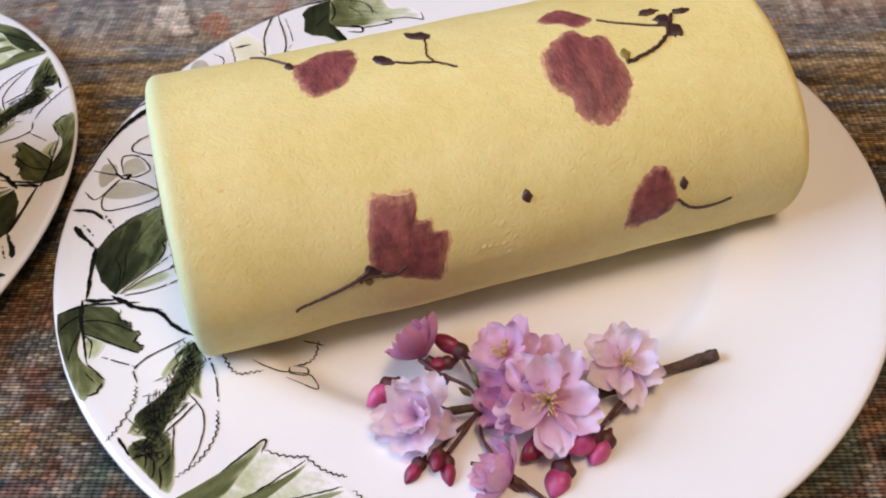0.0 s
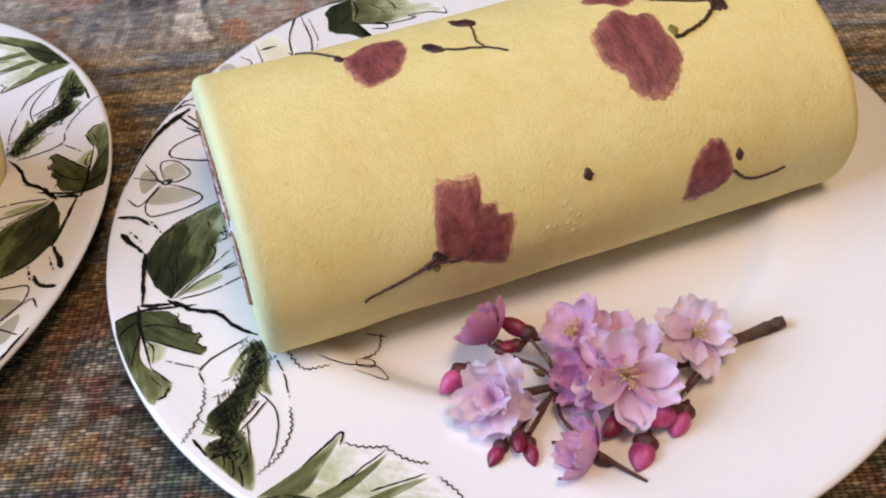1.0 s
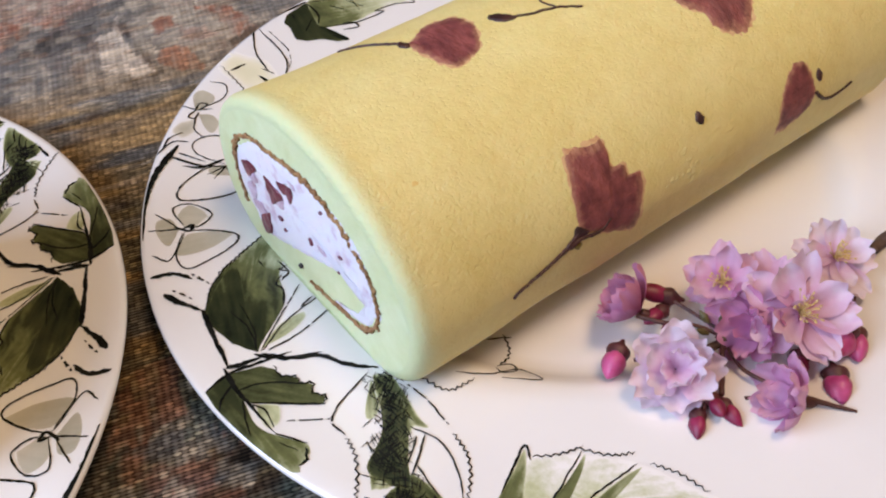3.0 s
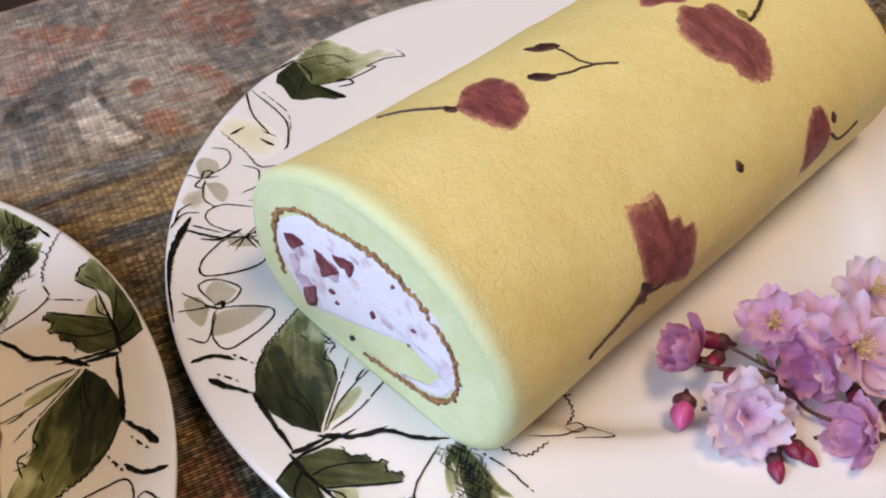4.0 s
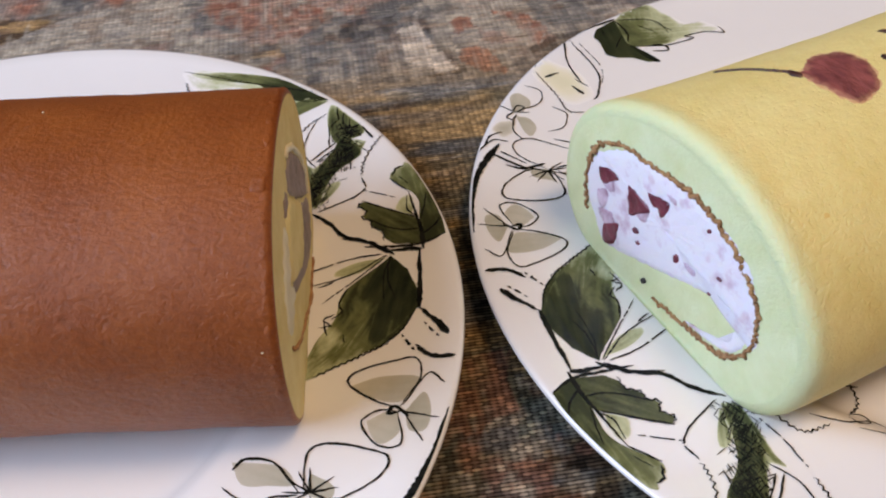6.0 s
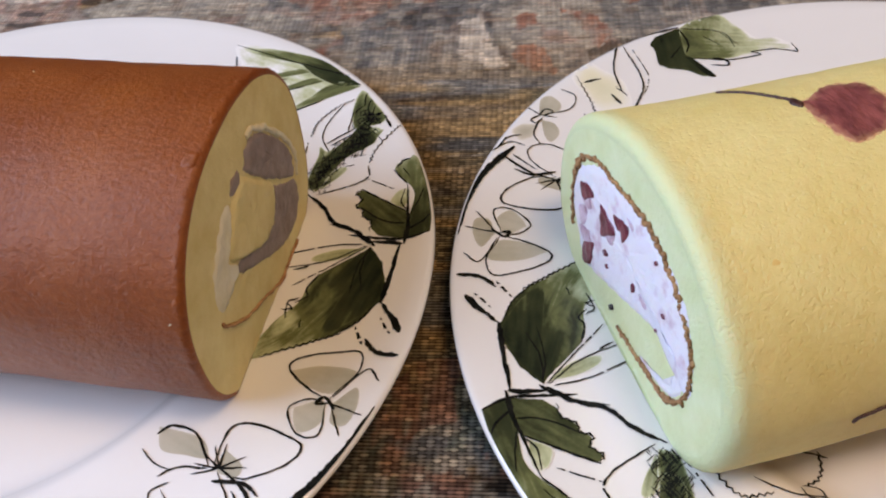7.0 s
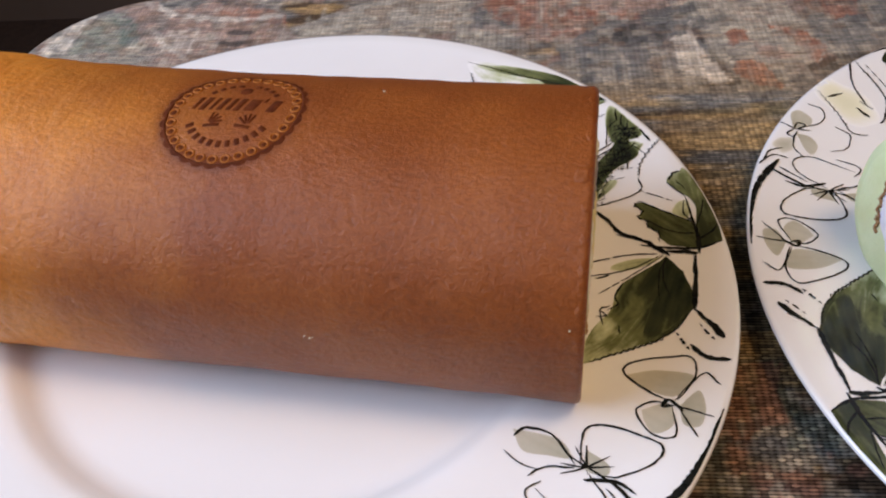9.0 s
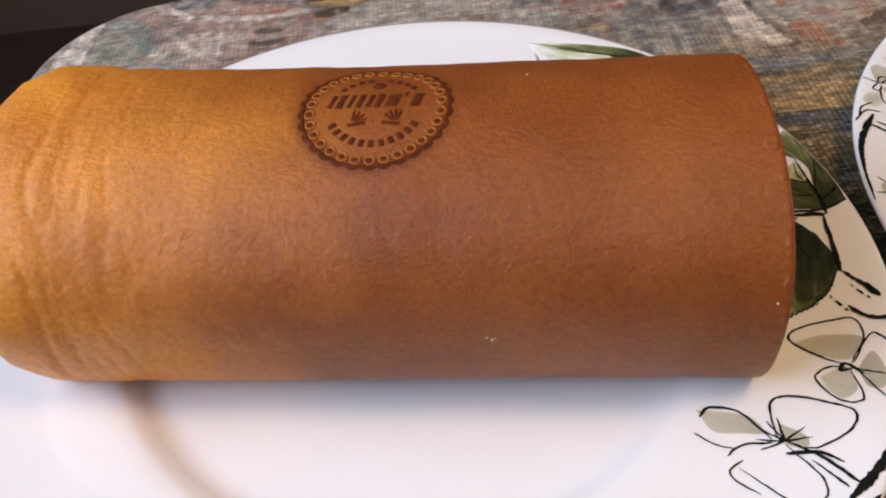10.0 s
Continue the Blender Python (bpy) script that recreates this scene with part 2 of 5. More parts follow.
# long floats of single weft threads, warm and cool
warped = t_.nodes.new("ShaderNodeVectorMath")
warped.operation = "SNAP"
warped.inputs[1].default_value = (0.0105, 0.0011, 1.0)
t_.links.new(v_, warped.inputs[0])
float_ = t_.nodes.new("ShaderNodeTexWhiteNoise")
t_.links.new(warped.outputs[0], float_.inputs["Vector"])
col = mixed(t_, 0.26, col, ramp(t_, float_.outputs["Value"], (0.0, (0.30, 0.27, 0.25)), (0.3, (0.75, 0.78, 0.85)), (0.55, (1.0, 1.0, 1.0)), (0.75, (1.25, 1.1, 0.85)), (0.92, (1.9, 1.75, 1.5))), "MULTIPLY")


def bands(t, vec, direction, period, profile="SIN", wobble=0.0):
    w = t.nodes.new("ShaderNodeTexWave")
    w.wave_type, w.bands_direction, w.wave_profile = "BANDS", direction, profile
    w.inputs["Scale"].default_value = 0.314 / period
    w.inputs["Distortion"].default_value = wobble
    w.inputs["Detail"].default_value = 1.0
    w.inputs["Detail Scale"].default_value = 3.0
    t.links.new(vec, w.inputs["Vector"])
    return w.outputs["Fac"]


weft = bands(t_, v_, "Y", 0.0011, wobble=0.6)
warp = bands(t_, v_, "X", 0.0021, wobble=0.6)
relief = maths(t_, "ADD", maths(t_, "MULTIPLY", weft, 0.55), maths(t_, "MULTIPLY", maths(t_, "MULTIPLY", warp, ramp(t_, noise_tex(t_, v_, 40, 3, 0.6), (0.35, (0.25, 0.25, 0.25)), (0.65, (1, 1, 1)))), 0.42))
# groove shade put into the colour: dark between threads, lighter on their crests
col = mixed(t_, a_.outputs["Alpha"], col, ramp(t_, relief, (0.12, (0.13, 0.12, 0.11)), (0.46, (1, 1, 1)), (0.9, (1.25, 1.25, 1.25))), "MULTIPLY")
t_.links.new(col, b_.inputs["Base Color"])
b_.inputs["Roughness"].default_value = 0.85
b_.inputs["Specular IOR Level"].default_value = 0.06
bump(t_, b_, relief, 0.6, 0.0005)


# ---- building helpers ----
MM = 0.001


def mesh_of(name, verts, faces, mat, smooth=True, wet=None):
    me = bpy.data.meshes.new(name)
    me.from_pydata(verts, [], faces)
    if wet is not None:
        at = me.attributes.new("wet", "FLOAT", "POINT")
        at.data.foreach_set("value", np.asarray(wet, dtype=np.float32))
    if smooth:
        me.polygons.foreach_set("use_smooth", [True] * len(me.polygons))
    me.materials.append(mat)
    me.update()
    return me


def part(name, data, mat, parent, label="", smooth=True, wet=None):
    """One mesh object under a thing or under a part; data: a bmesh, or (verts, faces) in the parent's space."""
    if isinstance(data, bmesh.types.BMesh):
        me = bpy.data.meshes.new(name)
        data.to_mesh(me)
        data.free()
        me.materials.append(mat)
        me.polygons.foreach_set("use_smooth", [smooth] * len(me.polygons))
    else:
        me = mesh_of(name, data[0], data[1], mat, smooth, wet)
    ob = new(name, me)
    ob.parent = parent
    return tagged(ob, label)


def thing(name, label, category, m=None, group="", kind=""):
    ob = new(name)
    ob.empty_display_size = 0.02
    if m is not None:
        ob.matrix_world = m
    return tagged(ob, label, category, group, kind)


def grid_faces(rows, cols, wrap=False):
    out = []
    for i in range(rows - 1):
        for j in range(cols if wrap else cols - 1):
            k = (j + 1) % cols
            out.append((i * cols + j, i * cols + k, (i + 1) * cols + k, (i + 1) * cols + j))
    return out


def joined(*pieces):
    verts, faces = [], []
    for v, f in pieces:
        n = len(verts)
        verts += list(v)
        faces += [tuple(i + n for i in q) for q in f]
    return verts, faces


def box(x0, y0, z0, x1, y1, z1):
    v = [(x, y, z) for x in (x0, x1) for y in (y0, y1) for z in (z0, z1)]
    return v, [(0, 1, 3, 2), (4, 6, 7, 5), (0, 4, 5, 1), (2, 3, 7, 6), (0, 2, 6, 4), (1, 5, 7, 3)]


def spline(pts, n):
    """n points on a smooth curve through pts (any dimension)."""
    p = np.array(pts, float)
    if len(p) == 2:
        return p[0] + (p[1] - p[0]) * np.linspace(0, 1, n)[:, None]
    p = np.vstack([2 * p[0] - p[1], p, 2 * p[-1] - p[-2]])
    out = []
    for k in np.linspace(0, len(p) - 3 - 1e-6, n):
        i, f = int(k), k - int(k)
        a, b, c, d = p[i:i + 4]
        out.append(0.5 * (2 * b + (c - a) * f + (2 * a - 5 * b + 4 * c - d) * f * f + (3 * b - a - 3 * c + d) * f ** 3))
    return np.array(out)


def tube(pts, radii, sides=8, steps=14, bumpy=0.0):
    """A round stalk along a curve."""
    p = spline(pts, steps)
    r = np.interp(np.linspace(0, 1, steps), np.linspace(0, 1, len(radii)), radii)
    verts = []
    for i in range(steps):
        d = Vector(p[min(i + 1, steps - 1)] - p[max(i - 1, 0)]).normalized()
        s = d.cross(Vector((0, 0, 1)))
        s = s.normalized() if s.length > 1e-4 else Vector((1, 0, 0))
        q = s.cross(d)
        for j in range(sides):
            a = 2 * math.pi * j / sides
            k = r[i] * (1 + bumpy * random.uniform(-1, 1))
            verts.append(tuple(Vector(p[i]) + (s * math.cos(a) + q * math.sin(a)) * k))
    faces = grid_faces(steps, sides, True)
    faces += [tuple(range(sides - 1, -1, -1)), tuple(range((steps - 1) * sides, steps * sides))]
    return verts, faces


# ---- room ----
FLOOR, TOP = -0.75, 1.70
X0, X1, Y0, Y1 = -1.45, 1.60, -1.80, 1.755


def structure(name, pieces, mat, label, category):
    v, f = joined(*pieces)
    ob = new(name, mesh_of(name, v, f, mat, False))
    return tagged(ob, label, category, kind="structure")


structure("floor", [box(X0 - 0.1, Y0 - 0.1, FLOOR - 0.1, X1 + 0.1, Y1 + 0.1, FLOOR)], floor_brown, "dark brown carpeted floor", "floor")
structure("ceiling", [box(X0 - 0.1, Y0 - 0.1, TOP, X1 + 0.1, Y1 + 0.1, TOP + 0.1)], ceiling_paint, "plain off-white painted ceiling", "ceiling")
structure("wall_north", [box(X0 - 0.1, Y1, FLOOR, X1 + 0.1, Y1 + 0.1, TOP)], wall_brown, "plain dark brown painted wall", "wall")
structure("wall_east", [box(X1, Y0, FLOOR, X1 + 0.1, Y1, TOP)], wall_paint, "plain beige painted wall", "wall")
WY0, WY1, WZ0, WZ1 = -0.68, 0.84, 0.33, 1.57
structure("wall_west", [box(X0 - 0.1, Y0, FLOOR, X0, WY0, TOP), box(X0 - 0.1, WY1, FLOOR, X0, Y1, TOP),
                        box(X0 - 0.1, WY0, FLOOR, X0, WY1, WZ0), box(X0 - 0.1, WY0, WZ1, X0, WY1, TOP)], wall_paint, "beige painted wall with a window opening", "wall")
structure("wall_south", [box(X0 - 0.1, Y0 - 0.1, FLOOR, X1 + 0.1, Y0, TOP)], wall_paint, "plain beige painted wall", "wall")
w = 0.05
structure("window_1", [box(X0 - 0.08, WY0, WZ0, X0 - 0.03, WY0 + w, WZ1), box(X0 - 0.08, WY1 - w, WZ0, X0 - 0.03, WY1, WZ1),
                       box(X0 - 0.08, WY0 + w, WZ0, X0 - 0.03, WY1 - w, WZ0 + w), box(X0 - 0.08, WY0 + w, WZ1 - w, X0 - 0.03, WY1 - w, WZ1)], frame_paint, "white painted window frame", "window")

# unseen fixture, added above the warm fill light
ceiling_light = thing("ceiling_light", "added round white ceiling fixture, unseen, for the warm fill", "lamp", pose(0.40, 0.05, TOP))
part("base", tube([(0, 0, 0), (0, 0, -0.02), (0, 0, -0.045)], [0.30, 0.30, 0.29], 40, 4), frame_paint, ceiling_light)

# ---- table and cloth ----
TX0, TX1, TY0, TY1 = -0.4215, 0.85, -0.28, 0.449
TABLE = pose(-0.400, 0.460, 0, 0, 0, 8.5) @ pose(0.400, -0.460, 0)  # the table stands a little askew
table = thing("dining_table", "dark wooden table under the tapestry cloth", "table", pose(0, 0, FLOOR) @ TABLE)


def rounded_slab(x0, y0, x1, y1, z0, z1, r):
    ring = []
    for cx, cy, a0 in ((x1 - r, y1 - r, 0), (x0 + r, y1 - r, 90), (x0 + r, y0 + r, 180), (x1 - r, y0 + r, 270)):
        ring += [(cx + r * math.cos(radians(a0 + k * 15)), cy + r * math.sin(radians(a0 + k * 15))) for k in range(7)]
    n = len(ring)
    v = [(x, y, z0) for x, y in ring] + [(x, y, z1) for x, y in ring]
    return v, [tuple(range(n - 1, -1, -1)), tuple(range(n, 2 * n))] + [(i, (i + 1) % n, n + (i + 1) % n, n + i) for i in range(n)]


part("tabletop", rounded_slab(TX0, TY0, TX1, TY1, 0.722, 0.7475, 0.055), table_wood, table, smooth=False)
for lx in (TX0 + 0.07, TX1 - 0.07):
    for ly in (TY0 + 0.07, TY1 - 0.07):
        part("leg", tube([(lx, ly, 0.0), (lx, ly, 0.35), (lx, ly, 0.722)], [0.018, 0.022, 0.027], 12, 6), table_wood, table)


def lattice(nx, ny, seed):
    return np.random.RandomState(seed).rand(ny, nx)


def smooth_noise(x, y, period, seed):
    g = lattice(97, 97, seed)
    u, v = x / period + 31.7, y / period + 17.3
    i, j = np.floor(u).astype(int), np.floor(v).astype(int)
    fu, fv = u - i, v - j
    fu, fv = fu * fu * (3 - 2 * fu), fv * fv * (3 - 2 * fv)
    i, j = i % 96, j % 96
    return (g[j, i] * (1 - fu) + g[j, i + 1] * fu) * (1 - fv) + (g[j + 1, i] * (1 - fu) + g[j + 1, i + 1] * fu) * fv


def cloud(x, y, period, seed):
    return (smooth_noise(x, y, period, seed) * 0.55 + smooth_noise(x, y, period / 2.1, seed + 1) * 0.28 + smooth_noise(x, y, period / 4.7, seed + 2) * 0.17)


INK_BROWN, SLATE, STONE, RUST = (0.075, 0.052, 0.036), (0.155, 0.152, 0.155), (0.38, 0.345, 0.30), (0.285, 0.135, 0.098)
PALE, SAGE, COAL = (0.60, 0.54, 0.48), (0.26, 0.27, 0.23), (0.060, 0.056, 0.056)
ROSE, CREAM_T, OCHRE, MOSS, TEAL = (0.36, 0.250, 0.212), (0.66, 0.60, 0.50), (0.37, 0.25, 0.125), (0.19, 0.16, 0.105), (0.13, 0.165, 0.15)


def tapestry_colours(x, y):
    """The woven picture: striped ground with worn flowers and leaves on it."""
    c1, c2, c3 = cloud(x, y, 0.045, 3), cloud(x, y, 0.03, 11), cloud(x, y, 0.022, 23)
    rows = smooth_noise(x * 0.12, y, 0.0034, 41)

    def lay(colour, amount):
        k = np.clip(amount, 0, 1)[:, None]
        out[:] = out * (1 - k) + np.array(colour) * k

    out = np.tile(np.array(INK_BROWN) * 1.25, (len(x), 1))
    lay(MOSS, (c1 - 0.42) * 7)
    lay(OCHRE, (rows - 0.5) * 4 * np.clip((c2 - 0.3) * 4, 0, 1))
    lay(SLATE, (smooth_noise(x * 0.15, y, 0.0047, 47) - 0.55) * 5 * np.clip((c3 - 0.3) * 4, 0, 1))
    # flowers and leaves, thicker towards the back and at the front edge
    bed = np.clip((y - 0.355) / 0.03, 0, 1) * np.clip((c1 - 0.22) * 8, 0, 1)
    lay(SLATE, bed * 0.9)
    lay(STONE, bed * np.clip((c2 - 0.45) * 9, 0, 0.75))
    lay(RUST, bed * (c3 - 0.60) * 9 * 0.8)
    lay(ROSE, bed * np.clip((cloud(x, y, 0.034, 67) - 0.52) * 9, 0, 0.6))
    lay(CREAM_T, bed * (cloud(x, y, 0.014, 71) - 0.64) * 5)
    lay(SLATE, bed * np.clip((cloud(x, y, 0.016, 73) - 0.54) * 6, 0, 0.7))
    front = np.clip((0.235 - y) / 0.03, 0, 1)
    lay(RUST, front * np.clip((cloud(x, y, 0.010, 79) - 0.47) * 7, 0, 0.6))
    lay(STONE, front * np.clip((cloud(x, y, 0.0055, 77) - 0.52) * 9, 0, 0.8))
    lay(TEAL, front * (cloud(x, y, 0.02, 83) - 0.55) * 6 * 0.7)

    jx, jy = x + (cloud(x, y, 0.007, 7) - 0.5) * 0.007, y + (cloud(x, y, 0.007, 9) - 0.5) * 0.007
    stitch = smooth_noise(x, y * 0.35, 0.0021, 101)

    def woven(pts, colour, strength=0.9, fleck=0.6):
        """A ragged woven shape inside a closed outline; fleck: how much its stitches let the ground through."""
        inside = np.zeros(len(x), bool)
        for (x0, y0), (x1, y1) in zip(pts, pts[1:] + pts[:1]):
            inside ^= ((y0 > jy) != (y1 > jy)) & (jx < (x1 - x0) * (jy - y0) / (y1 - y0 + 1e-12) + x0)
        lay(colour, inside * strength * np.clip(1 - fleck * np.clip((stitch - 0.45) * 3, 0, 1), 0, 1))

    def line(pts, wide, colour, strength=0.8, seed=3):
        for (x0, y0), (x1, y1) in zip(pts, pts[1:]):
            k = np.clip(((x - x0) * (x1 - x0) + (y - y0) * (y1 - y0)) / ((x1 - x0) ** 2 + (y1 - y0) ** 2), 0, 1)
            off = np.hypot(x - x0 - k * (x1 - x0), y - y0 - k * (y1 - y0)) + (smooth_noise(x, y, 0.004, seed) - 0.5) * 0.003
            lay(colour, strength * np.clip((wide - off) / 0.0012, 0, 1))

    # dark leaf ground between the plates, with pale warp threads showing through it
    woven([(-0.166, 0.402), (-0.152, 0.416), (-0.143, 0.422), (-0.132, 0.422), (-0.112, 0.427), (-0.100, 0.405), (-0.108, 0.376), (-0.085, 0.366), (-0.062, 0.378), (-0.045, 0.390), (-0.028, 0.394), (-0.030, 0.370), (-0.060, 0.358), (-0.110, 0.358), (-0.128, 0.362), (-0.160, 0.372)], SLATE, 0.95, 0.25)
    woven([(-0.150, 0.410), (-0.130, 0.418), (-0.114, 0.420), (-0.120, 0.405), (-0.138, 0.400)], COAL, 0.8, 0.5)
    threads = smooth_noise(x, y * 0.10, 0.0030, 111)
    lay(STONE, np.clip((threads - 0.56) * 6, 0, 0.75) * np.clip(1 - np.abs(y - 0.378) / 0.030, 0, 1) * np.clip((x + 0.19) / 0.02, 0, 1))
    # pale leaf with its dark rib
    woven([(-0.116, 0.407), (-0.118, 0.394), (-0.113, 0.377), (-0.104, 0.3725), (-0.094, 0.3715), (-0.101, 0.385), (-0.105, 0.400), (-0.1065, 0.421), (-0.110, 0.410)], PALE, 0.95, 0.35)
    woven([(-0.105, 0.412), (-0.099, 0.412), (-0.095, 0.398), (-0.092, 0.380), (-0.099, 0.388)], STONE, 0.8, 0.5)
    line([(-0.1055, 0.414), (-0.1020, 0.398), (-0.0975, 0.382), (-0.0935, 0.3725)], 0.0011, COAL, 0.8)
    line([(-0.110, 0.3705), (-0.1035, 0.3698), (-0.097, 0.3705)], 0.0017, COAL, 0.9)
    # the rose beside it
    woven([(-0.097, 0.414), (-0.081, 0.418), (-0.062, 0.409), (-0.055, 0.392), (-0.061, 0.381), (-0.074, 0.380), (-0.090, 0.387), (-0.096, 0.398)], STONE, 0.85, 0.3)
    woven([(-0.094, 0.409), (-0.084, 0.411), (-0.083, 0.402), (-0.091, 0.399)], RUST, 0.9, 0.6)
    woven([(-0.074, 0.415), (-0.061, 0.409), (-0.055, 0.394), (-0.060, 0.385), (-0.066, 0.400)], RUST, 0.9, 0.5)
    woven([(-0.0935, 0.386), (-0.085, 0.388), (-0.079, 0.377), (-0.0775, 0.366), (-0.087, 0.370), (-0.094, 0.378)], RUST, 1.0, 0.4)
    woven([(-0.085, 0.396), (-0.072, 0.396), (-0.066, 0.388), (-0.076, 0.387)], ROSE, 0.8, 0.6)
    woven([(-0.066, 0.381), (-0.056, 0.388), (-0.044, 0.391), (-0.032, 0.389), (-0.048, 0.380), (-0.060, 0.374)], COAL, 0.85, 0.4)
    # further back
    woven([(-0.055, 0.430), (-0.024, 0.410), (-0.030, 0.392), (-0.047, 0.393), (-0.055, 0.398), (-0.058, 0.416)], SLATE, 0.8, 0.6)
    woven([(-0.105, 0.446), (-0.075, 0.440), (-0.060, 0.430), (-0.062, 0.412), (-0.081, 0.420), (-0.098, 0.418), (-0.104, 0.426)], STONE, 0.85, 0.5)
    woven([(-0.062, 0.453), (-0.035, 0.441), (-0.033, 0.420), (-0.044, 0.416), (-0.055, 0.430)], RUST, 0.75, 0.7)
    woven([(-0.160, 0.474), (-0.128, 0.474), (-0.089, 0.459), (-0.092, 0.447), (-0.110, 0.434), (-0.137, 0.427), (-0.152, 0.436)], ROSE, 0.85, 0.6)
    woven([(-0.126, 0.474), (-0.089, 0.460), (-0.093, 0.448), (-0.127, 0.458)], RUST, 0.8, 0.6)
    woven([(-0.175, 0.453), (-0.159, 0.446), (-0.151, 0.424), (-0.158, 0.404), (-0.180, 0.408), (-0.186, 0.430)], ROSE, 0.85, 0.7)
    woven([(-0.172, 0.446), (-0.160, 0.436), (-0.166, 0.418), (-0.176, 0.424)], STONE, 0.8, 0.5)
    # pale ground and the flower behind the second plate
    woven([(-0.262, 0.442), (-0.222, 0.452), (-0.205, 0.448), (-0.205, 0.418), (-0.235, 0.412), (-0.262, 0.414), (-0.290, 0.424)], STONE, 0.9, 0.25)
    woven([(-0.206, 0.446), (-0.200, 0.448), (-0.197, 0.420), (-0.204, 0.418)], SLATE, 0.8, 0.4)
    woven([(-0.197, 0.436), (-0.188, 0.446), (-0.160, 0.448), (-0.154, 0.426), (-0.166, 0.418), (-0.188, 0.420)], RUST, 0.75, 0.8)
    woven([(-0.256, 0.404), (-0.238, 0.410), (-0.228, 0.412), (-0.238, 0.403)], RUST, 0.8, 0.7)
    woven([(-0.360, 0.443), (-0.330, 0.452), (-0.299, 0.438), (-0.288, 0.420), (-0.300, 0.404), (-0.345, 0.402), (-0.357, 0.420)], ROSE, 0.9, 0.5)
    woven([(-0.352, 0.424), (-0.335, 0.428), (-0.322, 0.418), (-0.334, 0.404), (-0.346, 0.408)], PALE, 0.6, 0.9)
    woven([(-0.330, 0.444), (-0.296, 0.440), (-0.290, 0.428), (-0.318, 0.432)], RUST, 0.7, 0.8)
    line([(-0.366, 0.453), (-0.357, 0.446), (-0.349, 0.441), (-0.330, 0.436), (-0.311, 0.434), (-0.296, 0.436)], 0.0026, PALE, 0.8)
    line([(-0.356, 0.428), (-0.349, 0.418), (-0.343, 0.411), (-0.332, 0.401)], 0.0018, PALE, 0.7)
    line([(-0.318, 0.4225), (-0.308, 0.4215)], 0.0024, COAL, 0.8)
    line([(-0.318, 0.4130), (-0.306, 0.4128)], 0.0024, COAL, 0.8)
    # leaf at the corner of the table, its pale edge and the rose border
    woven([(-0.414, 0.434), (-0.406, 0.446), (-0.391, 0.464), (-0.364, 0.462), (-0.354, 0.433), (-0.362, 0.432), (-0.378, 0.446), (-0.390, 0.447), (-0.404, 0.428)], ROSE, 0.9, 0.5)
    woven([(-0.392, 0.408), (-0.393, 0.427), (-0.387, 0.442), (-0.3775, 0.4445), (-0.366, 0.433), (-0.360, 0.421), (-0.360, 0.414), (-0.369, 0.408)], SAGE, 0.95, 0.35)
    woven([(-0.381, 0.440), (-0.368, 0.436), (-0.361, 0.420), (-0.366, 0.412), (-0.372, 0.424)], TEAL, 0.7, 0.5)
    woven([(-0.408, 0.412), (-0.4035, 0.425), (-0.397, 0.439), (-0.389, 0.446), (-0.391, 0.434), (-0.3935, 0.423), (-0.394, 0.410)], PALE, 0.9, 0.4)
    line([(-0.416, 0.412), (-0.412, 0.426), (-0.404, 0.442)], 0.0030, TEAL, 0.7)
    # single stitches that stray between the shapes
    back = np.clip((y - 0.37) / 0.02, 0, 1)
    lay(STONE, back * np.clip((smooth_noise(x, y * 0.6, 0.0034, 121) - 0.64) * 6, 0, 0.45))
    lay((0.19, 0.125, 0.090), back * np.clip((smooth_noise(x * 0.6, y, 0.0040, 123) - 0.66) * 6, 0, 0.45))
    lay(SLATE, back * np.clip((smooth_noise(x, y, 0.0052, 127) - 0.70) * 6, 0, 0.4))
    # in front
    woven([(-0.118, 0.230), (-0.106, 0.228), (-0.108, 0.208), (-0.128, 0.200), (-0.128, 0.212)], RUST, 0.7, 0.8)
    woven([(-0.106, 0.214), (-0.092, 0.214), (-0.092, 0.200), (-0.108, 0.200)], TEAL, 0.6, 0.8)
    # bright floats across the striped ground
    stripes = np.clip(1 - np.abs(y - 0.325) / 0.045, 0, 1)
    lay((0.42, 0.42, 0.43), stripes * np.clip((smooth_noise(x * 0.10, y, 0.0040, 61) - 0.62) * 6, 0, 0.9))
    lay((0.55, 0.40, 0.22), stripes * np.clip((smooth_noise(x * 0.12, y, 0.0040, 62) - 0.54) * 6, 0, 0.9))
    lay(OCHRE, np.clip((smooth_noise(x * 0.2, y, 0.012, 63) - 0.5) * 4, 0, 0.7) * np.clip(1 - np.abs(y - 0.33) / 0.07, 0, 1))
    # whole picture darker towards the front, most of all below y = 0.31
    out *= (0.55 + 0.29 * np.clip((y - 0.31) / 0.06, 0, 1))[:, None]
    out *= (0.86 + 0.60 * smooth_noise(x, y, 0.0026, 91))[:, None]
    out[:, 2] *= 0.95
    return out


def spaced(a, b, fine0, fine1, fine, coarse):
    v = list(np.arange(fine0, fine1 + fine / 2, fine))
    left = list(np.linspace(a, fine0, max(2, int((fine0 - a) / coarse) + 1)))[:-1]
    right = list(np.linspace(v[-1], b, max(2, int((b - v[-1]) / coarse) + 1)))[1:]
    return np.array(left + v + right)


